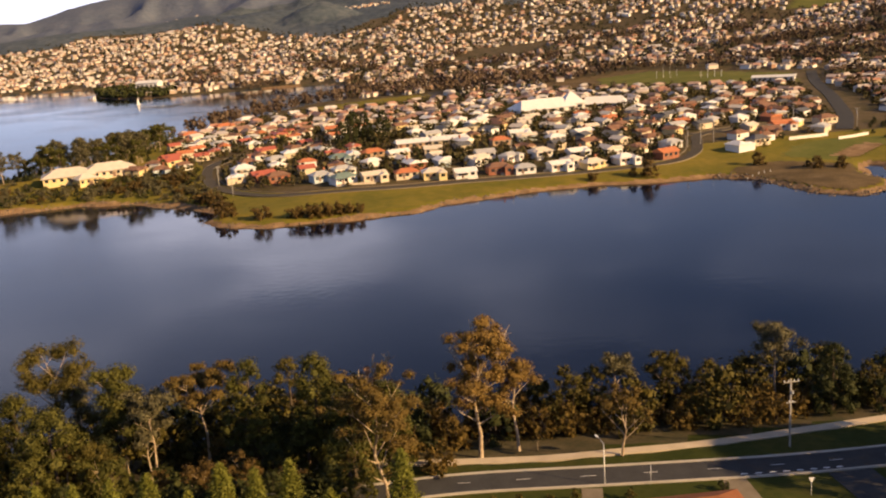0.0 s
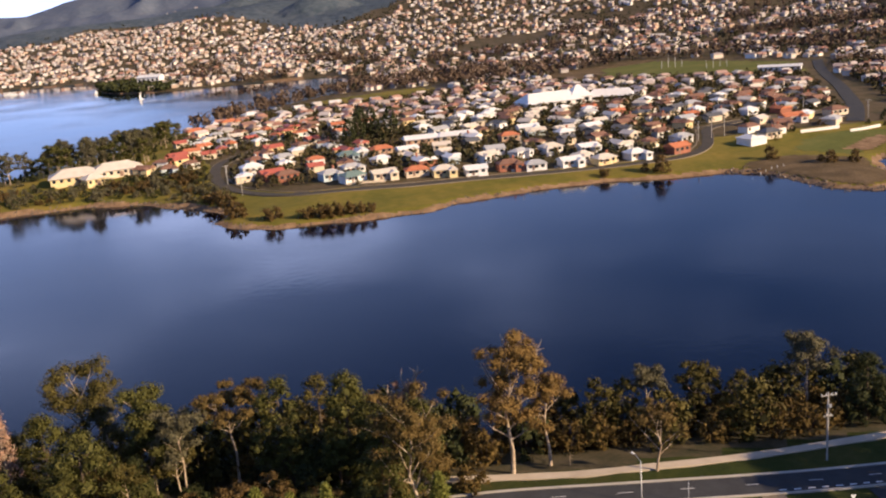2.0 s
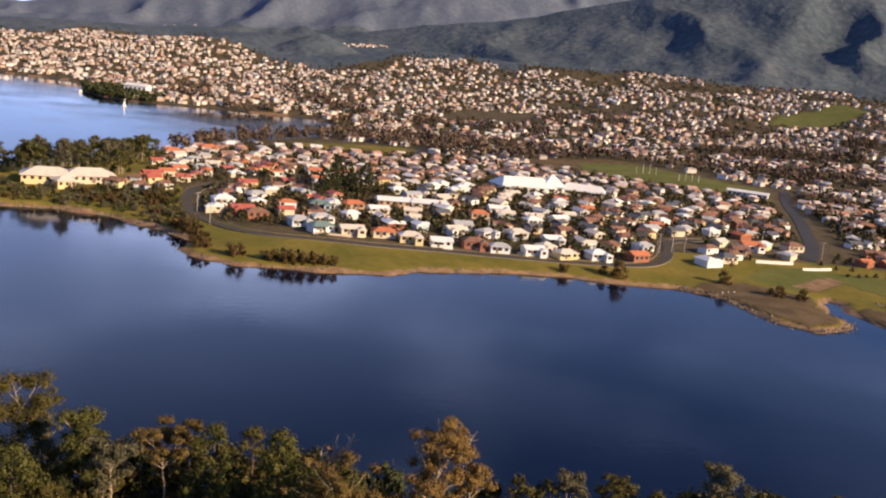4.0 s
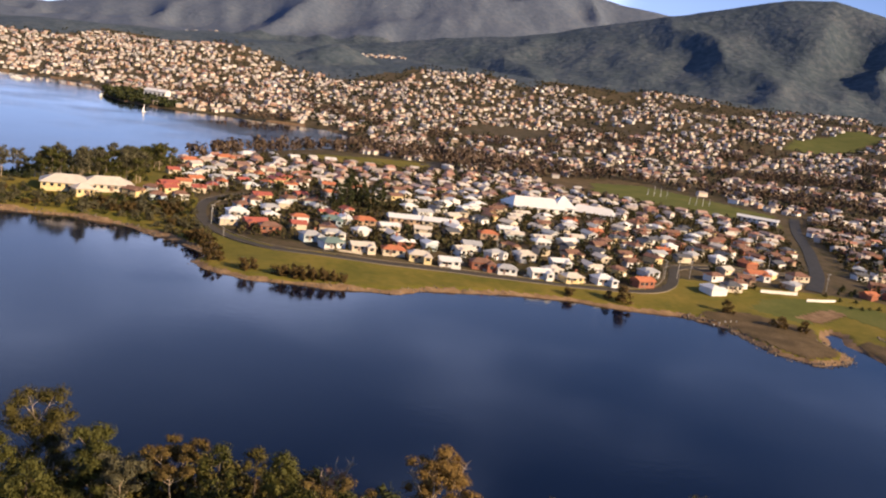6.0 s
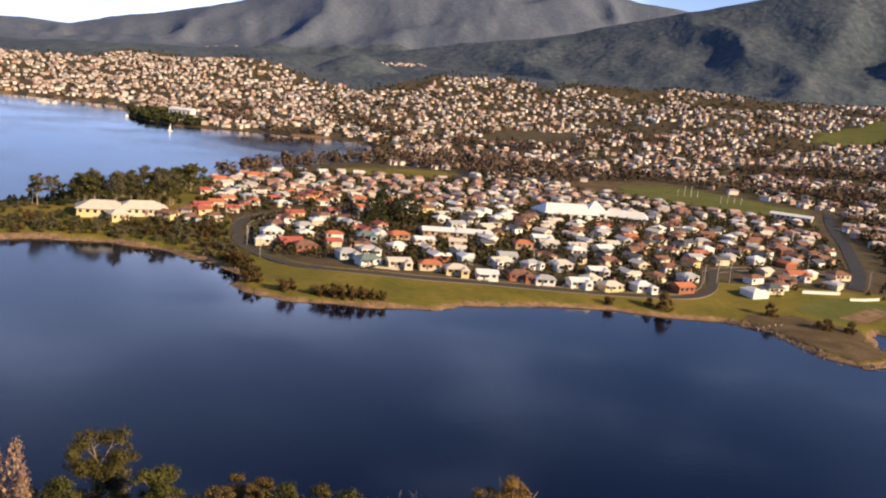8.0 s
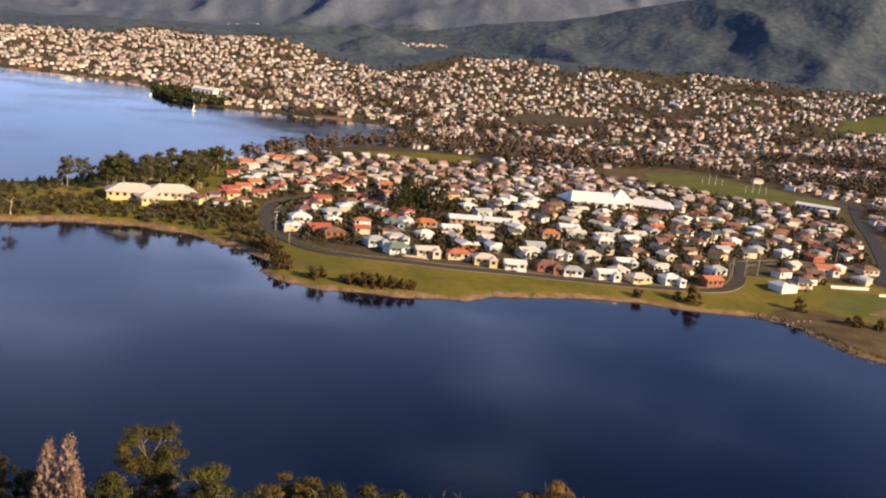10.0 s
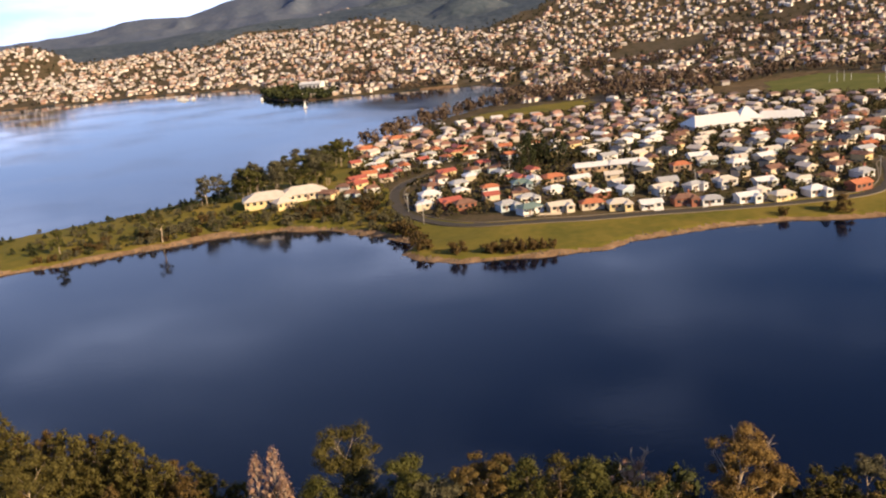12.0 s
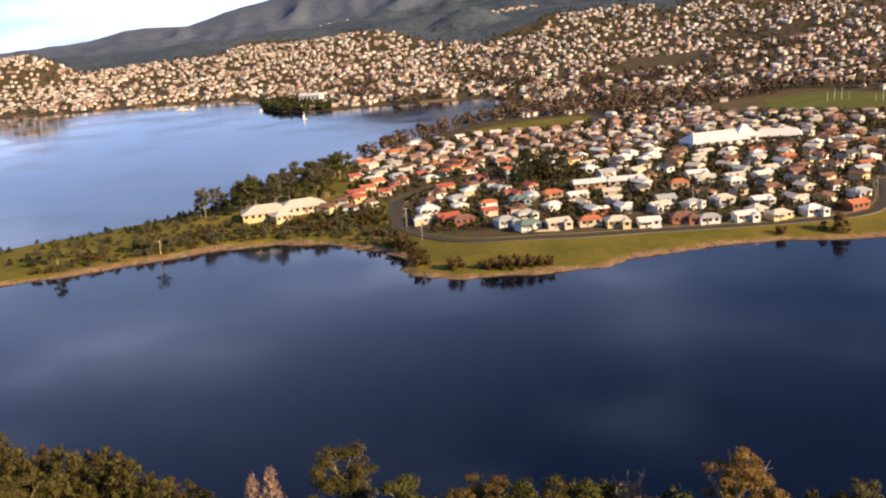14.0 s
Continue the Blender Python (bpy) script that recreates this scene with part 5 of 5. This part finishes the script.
def make_goal(h):
    root = new("goal_posts")
    for k, gx in enumerate((-9.6, -3.2, 3.2, 9.6)):
        v, f = [], []
        tube(v, f, [(gx, 0, -0.3), (gx, 0, h if k in (1, 2) else h * 0.65)], [0.16, 0.11], 8)
        part_mesh("post", mesh_from("post", v, f, PAINT, smooth=True), root)
    return tagged(root, "row of four tall white football goal posts", "goal posts", "football goals")


goal = make_goal(10.0)
for k, (x, y, a) in enumerate(((214, 874, 10), (246, 846, 10))):
    put_down(goal if k == 0 else copy_thing(goal, Matrix()), x, y, a, 0)


# ---------- boats ----------
HULL = material("white_hull", [(0.72, 0.72, 0.70), (0.82, 0.82, 0.80)], 0.5, 0.35)
SAIL = material("sail_cloth", [(0.74, 0.73, 0.70), (0.84, 0.83, 0.80)], 0.4, 0.9)


def hull_mesh(L, W, H):
    v, f, n = [], [], 9
    for i in range(n):
        t = i / (n - 1)
        w = W / 2 * (1 - (2 * t - 0.85) ** 2 * 0.55) * (0.02 if i == n - 1 else 1) if t > 0.5 else W / 2 * (0.72 + 0.5 * t)
        x = (t - 0.5) * L
        v += [(x, -w, H + 0.25 * t), (x, -w * 0.75, -0.2), (x, w * 0.75, -0.2), (x, w, H + 0.25 * t)]
    for i in range(n - 1):
        a, b = 4 * i, 4 * i + 4
        f += [(a, a + 1, b + 1, b), (a + 1, a + 2, b + 2, b + 1), (a + 2, a + 3, b + 3, b + 2), (a + 3, a, b, b + 3)]
    f += [(3, 2, 1, 0)]
    return mesh_from("hull", v, f, HULL)


def make_yacht():
    root = new("sailing_yacht")
    part_mesh("hull", hull_mesh(11, 3.2, 1.1), root)
    part("cabin", box_bm(-2.5, 1.5, -0.9, 0.9, 1.15, 1.9), HULL, root)
    v, f = [], []
    tube(v, f, [(0.6, 0, 1.0), (0.6, 0, 15)], [0.09, 0.05], 6)
    part_mesh("mast", mesh_from("mast", v, f, STEEL), root)
    n, v, f = 6, [], []
    for i in range(n):
        t = i / (n - 1)
        for off in (0.0, 0.05):
            v += [(0.5, off, 2.2 + 12 * t), (0.5 - 4.6 * (1 - t) - 0.1, off + 0.5 * (1 - t), 2.2 + 12 * t)]
    for i in range(n - 1):
        a, b = 4 * i, 4 * i + 4
        f += [(a, a + 1, b + 1, b), (b + 2, b + 3, a + 3, a + 2), (a + 1, a + 3, b + 3, b + 1)]
    part_mesh("mainsail", mesh_from("mainsail", v, f, SAIL), root)
    return tagged(root, "white sailing yacht with hoisted mainsail on the bay", "boat")


def make_ferry(L=22):
    root = new("motor_vessel")
    part_mesh("hull", hull_mesh(L, 6.0, 2.0), root)
    part("cabin", box_bm(-L * 0.32, L * 0.18, -2.2, 2.2, 2.05, 4.6), HULL, root)
    part("wheelhouse", box_bm(-L * 0.05, L * 0.14, -1.7, 1.7, 4.6, 6.6), HULL, root)
    for sy in (-2.23, 2.17):
        part("window", box_bm(-L * 0.3, L * 0.16, sy, sy + 0.06, 3.1, 4.0), GLASS, root)
    return tagged(root, "white motor vessel moored on the bay", "boat")


yacht = make_yacht()
yacht.matrix_basis = pose(-320.4, 1071.6, 0, 0, 0, 60) @ Matrix.Scale(0.62, 4)
fer = make_ferry()
for k, (x, y, a) in enumerate(((-580, 1345, 20), (-571, 1334, 200), (-560, 1340, 80), (-418, 1218, 100))):
    o = fer if k == 0 else copy_thing(fer, Matrix())
    o.matrix_basis = pose(x, y, 0, 0, 0, a) @ Matrix.Scale(0.6, 4)
    o["group"] = "moored vessels"


# ---------- the far town: too many to count ----------
def random_in(rng, n, r0, r1, a0, a1):
    r = np.sqrt(rng.uniform(r0 ** 2, r1 ** 2, n))
    a = np.radians(rng.uniform(a0, a1, n))
    return r * np.sin(a), r * np.cos(a)


def town_mask(x, y):
    r, az = np.hypot(x, y), np.degrees(np.arctan2(x, y))
    dl = inside_distance(LAND, x, y)
    # a few houses stand alone on the wooded slopes
    alone = (np.abs(az + 3.6) < 1.6) & (np.abs(r - 2560) < 60) | (np.abs(az + 13.6) < 0.9) & (np.abs(r - 2900) < 60)
    return (dl > 14) & ((r < town_edge(az) + 50 * ripple(x, y, 300, 9)) | alone) & (ripple(x, y, 210, 12) + 0.5 * ripple(x, y, 90, 13) > np.where(az > 8, -0.35, -0.7)) & ~suburb_mask(x, y)


def suburb_mask(x, y):
    low = (y < 768) & (x < 250 + 0.2 * (y - 480)) | (inside_distance([(114, 780), (100, 900), (213.6, 975), (330, 850), (290, 740)], x, y) > 0) | (inside_distance([(-190, 690), (-96, 912), (6, 900), (24, 768)], x, y) > 0)
    low |= (inside_distance([(12, 1272), (72, 1476), (180, 1488), (168, 1332)], x, y) > 0) | (inside_distance([(546, 1482), (600, 1596), (768, 1728), (780, 1644), (624, 1470)], x, y) > 0)
    line = smooth_line(MAIN_ROAD, 10)
    gap = np.min(np.hypot(x[:, None] - line[None, :, 0], y[:, None] - line[None, :, 1]), 1)
    return low | (gap < 11)


TOWN_WALL = material("town_walls", [(0.30, 0.16, 0.10), (0.62, 0.50, 0.37), (0.80, 0.76, 0.68), (0.24, 0.18, 0.13), (0.84, 0.82, 0.78)], 0.02, 0.8, rnd="island")
TOWN_ROOF = material("town_roofs", [(0.10, 0.095, 0.09), (0.40, 0.19, 0.11), (0.62, 0.58, 0.52), (0.20, 0.12, 0.085), (0.80, 0.78, 0.75)], 0.02, 0.6, rnd="island")


def joined_houses(name, label, x, y, seed, lo, hi):
    """Many small houses in one mesh, each with four walls and a hipped or gabled roof, some with a wing."""
    rng = np.random.RandomState(seed)
    z = height(x, y)
    V, F, M = [], [], []

    def block(px, py, pz, a, L, W, H, R, hip):
        c, s = math.cos(a), math.sin(a)
        pts = [(-L, -W, -2), (L, -W, -2), (L, W, -2), (-L, W, -2), (-L, -W, H), (L, -W, H), (L, W, H), (-L, W, H)]
        e = 0.5
        roof = [(-L - e, -W - e, H), (L + e, -W - e, H), (L + e, W + e, H), (-L - e, W + e, H), (-L + hip * W, 0, H + R), (L - hip * W, 0, H + R)]
        q = len(V)
        V.extend((px + c * p[0] - s * p[1], py + s * p[0] + c * p[1], pz + p[2]) for p in pts + roof)
        r = q + 8
        F.extend([(q, q + 1, q + 5, q + 4), (q + 1, q + 2, q + 6, q + 5), (q + 2, q + 3, q + 7, q + 6), (q + 3, q, q + 4, q + 7),
                  (r, r + 1, r + 5, r + 4), (r + 2, r + 3, r + 4, r + 5), (r + 1, r + 2, r + 5), (r + 3, r, r + 4), (r + 3, r + 2, r + 1, r)])
        M.extend([0] * 4 + [1] * 5)

    for i in range(len(x)):
        L, W, H, R = rng.uniform(lo, hi), rng.uniform(lo * 0.8, lo * 1.1), rng.uniform(2.6, 4.0), rng.uniform(1.0, 2.0)
        a = rng.choice((0.5, 2.07)) + rng.normal(0, 0.25)
        block(x[i], y[i], z[i], a, L, W, H, R, rng.choice((0.0, 0.6)))
        if rng.uniform() < 0.35:
            block(x[i] + math.sin(a) * W * 1.2, y[i] - math.cos(a) * W * 1.2, z[i], a + 1.571, W * 0.9, L * 0.4, H - 0.3, R * 0.7, 0.5)
    tagged(new(name, mesh_from(name, V, F, [TOWN_WALL, TOWN_ROOF], M)), label, "houses", kind="stuff")


def far_houses():
    rng = np.random.RandomState(3)
    x, y = random_in(rng, 24000, 700, 3000, -36, 44)
    x2, y2 = random_in(rng, 3200, 430, 960, 18, 44)
    x, y = np.concatenate([x, x2]), np.concatenate([y, y2])
    # streets: draw the houses into rows
    y = np.where(rng.uniform(size=len(y)) < 0.8, np.round(y / 27) * 27 + rng.normal(0, 1.5, len(y)), y)
    keep = town_mask(x, y)
    x, y = x[keep], y[keep]
    cell, pick = set(), []
    for i in range(len(x)):
        tight = 11.0 if x[i] < -0.14 * y[i] else 14.0
        c = (tight, int(x[i] // tight), int(y[i] // (tight - 1)))
        if c not in cell:
            cell.add(c)
            pick.append(i)
    joined_houses("far_houses", "countless pale houses climbing the far slopes", x[pick], y[pick], 4, 2.8, 5.0)


far_houses()
back = np.array(BACK)
joined_houses("back_houses", "crowded pale and brown roofed houses at the back of the suburb", back[:, 0], back[:, 1], 8, 3.1, 5.0)


def tree_clumps(name, x, y, size, mat, label, seed, tall=1.0, dense=12):
    """Small ragged tree crowns: leaf sprays round a short trunk, all in one mesh."""
    rng = np.random.RandomState(seed)
    z = height(x, y)
    n, k = len(x), dense
    d = rng.normal(size=(n, k, 3))
    d /= np.linalg.norm(d, axis=2, keepdims=True)
    s = size * rng.uniform(0.6, 1.3, n)[:, None, None]
    c = np.stack([x, y, z], -1)[:, None, :] + d * s * rng.uniform(0.35, 0.8, (n, k, 1)) * np.array([1, 1, 0.9 * tall]) + np.array([0, 0, 1]) * s * 0.8 * tall
    nrm = d * 0.8 + rng.normal(size=(n, k, 3)) * 0.5
    nrm /= np.linalg.norm(nrm, axis=2, keepdims=True)
    a = np.cross(nrm, rng.normal(size=(n, k, 3)))
    a /= np.linalg.norm(a, axis=2, keepdims=True)
    b = np.cross(nrm, a)
    q = s * rng.uniform(0.2, 0.42, (n, k, 1))
    V = np.stack([c - a * q, c - b * q * 0.8, c + a * q, c + b * q * 0.8], 2).reshape(-1, 3)
    tagged(new(name, mesh_from(name, V.tolist(), np.arange(len(V)).reshape(-1, 4).tolist(), mat)), label, "trees", kind="stuff")


rn = np.random.RandomState(21)
BELT_LEAF = leaf_mat("dull_brown_leaves", [(0.07, 0.05, 0.032), (0.105, 0.074, 0.048), (0.145, 0.10, 0.066)])
# trees between the far houses
TOWN_LEAF = leaf_mat("town_tree_leaves", [(0.026, 0.028, 0.012), (0.045, 0.042, 0.02), (0.075, 0.064, 0.034)])
tx, ty = random_in(rn, 17000, 600, 2600, -38, 46)
ok = (inside_distance(LAND, tx, ty) > 6) & ~suburb_mask(tx, ty) & (np.hypot(tx, ty) < town_edge(np.degrees(np.arctan2(tx, ty))) + 60)
ok &= (tx > -0.14 * ty) | (rn.uniform(size=len(tx)) < 0.45)
tree_clumps("town_trees", tx[ok], ty[ok], 4.6, TOWN_LEAF, "dark garden trees between the far houses", 1, 1.0, 9)
# smaller trees and hedges of the suburb's gardens
gx_, gy_ = rn.uniform(-176, 430, 9600), rn.uniform(425, 820, 9600)
taken = np.array(TAKEN)
ok = (inside_distance(BLOCKS, gx_, gy_) > -3) | (inside_distance([(238, 480), (330, 480), (430, 800), (325, 800)], gx_, gy_) > 0)
ok &= np.min(np.hypot(gx_[:, None] - taken[None, :, 0], gy_[:, None] - taken[None, :, 1]), 1) > 5.0
lines_ = np.concatenate([smooth_line(FRONT_ROAD, 5), smooth_line(MAIN_ROAD, 5)])
ok &= np.min(np.hypot(gx_[:, None] - lines_[None, :, 0], gy_[:, None] - lines_[None, :, 1]), 1) > 6
tree_clumps("garden_trees", gx_[ok], gy_[ok], 2.45, leaf_mat("garden_leaves", [(0.03, 0.032, 0.011), (0.06, 0.052, 0.018), (0.105, 0.078, 0.032)]), "dark hedges and small trees in the gardens", 6, 1.0, 14)
# the wooded belt behind the suburb and round the bay's head
bx, by = random_in(rn, 9000, 700, 1500, -16, 26)
belt = (ripple(bx, by, 210, 12) + 0.5 * ripple(bx, by, 90, 13) < -0.55) | ((by > 894) & (by < 1020) & (bx < 144)) | ((np.abs(by - 924 - 0.1 * bx) < 26) & (bx < 396))
ok = (inside_distance(LAND, bx, by) > 2) & belt & ~suburb_mask(bx, by)
tree_clumps("belt_trees", bx[ok], by[ok], 4.4, BELT_LEAF, "brownish bare trees in the belt behind the suburb", 2, 1.5, 16)
# the dark point with its trees across the bay
px = rn.uniform(-462, -314.4, 900)
py = rn.uniform(1164, 1344, 900)
ok = (inside_distance(LAND, px, py) > 1) & (inside_distance(LAND, px, py) < 50)
tree_clumps("point_trees", px[ok], py[ok], 5.6, LEAF_DARK, "dark trees crowding the point across the bay", 3, 0.75)
# bay-side trees of the suburb
sx_ = rn.uniform(-200, -72, 900)
sy_ = rn.uniform(690, 930, 900)
sd_ = inside_distance(LAND, sx_, sy_)
ok = (sd_ > 2) & (sd_ < 22)
ok &= rn.uniform(size=len(sx_)) < 0.6
tree_clumps("bay_trees", sx_[ok], sy_[ok], 4.4, BELT_LEAF, "bare brown trees along the bay shore", 4, 1.7, 18)
put_down(make_hall("waterside_hall", "white hall on the point across the bay", 30, 16, 9, 3, WALLS[0], ROOFS[0], 0.0, 5), -360, 1260, -10)


# ---------- shore stones ----------
def shore_stones(name, pts, n, size, label, seed):
    rng = np.random.RandomState(seed)
    line = smooth_line(pts, 1.0)
    V, F = [], []
    for i in range(n):
        p = line[rng.randint(len(line))] + rng.normal(0, 1.5, 2)
        z = max(ground_z(*p), -0.2)
        s = size * rng.uniform(0.5, 1.4)
        q = len(V)
        oct_ = [(1, 0, 0), (-1, 0, 0), (0, 1, 0), (0, -1, 0), (0, 0, 1), (0, 0, -1)]
        V += [(p[0] + s * (o[0] + rng.normal(0, .25)), p[1] + s * (o[1] + rng.normal(0, .25)), z + 0.8 * s * (o[2] + rng.normal(0, .2))) for o in oct_]
        F += [(q + a, q + b, q + c) for a, b, c in ((0, 2, 4), (2, 1, 4), (1, 3, 4), (3, 0, 4), (2, 0, 5), (1, 2, 5), (3, 1, 5), (0, 3, 5))]
    tagged(new(name, mesh_from(name, V, F, ROCK)), label, "stones", kind="stuff")


shore_stones("breakwater_stones", [(116.4, 394.8), (129.6, 386.4), (140.4, 351.6), (153.6, 340.8), (168, 348), (175.2, 360), (171.6, 379.2)], 420, 0.55, "rough stones edging the grassy breakwater", 1)
shore_stones("creek_stones", [(204, 396), (202.8, 378), (190.8, 337.2), (196.8, 328.8), (213.6, 339.6), (235.2, 342)], 260, 0.55, "rough stones along the creek bank", 2)
shore_stones("point_stones", [(-91.2, 388.8), (-93.6, 374.4), (-85.2, 366), (-66, 357.6), (-34.8, 361.2), (-9.6, 366), (4.8, 379.2), (38.4, 392.4)], 300, 0.4, "scattered pale stones on the earth bank", 3)
shore_stones("headland_stones", [(-396, 340), (-277.2, 378.6), (-249.6, 392), (-218.4, 411), (-189.6, 429), (-165.6, 433.8), (-138, 430.4), (-116.4, 413.6), (-100.8, 404), (-92, 393)], 620, 0.5, "rough earth coloured stones under the headland bank", 5)
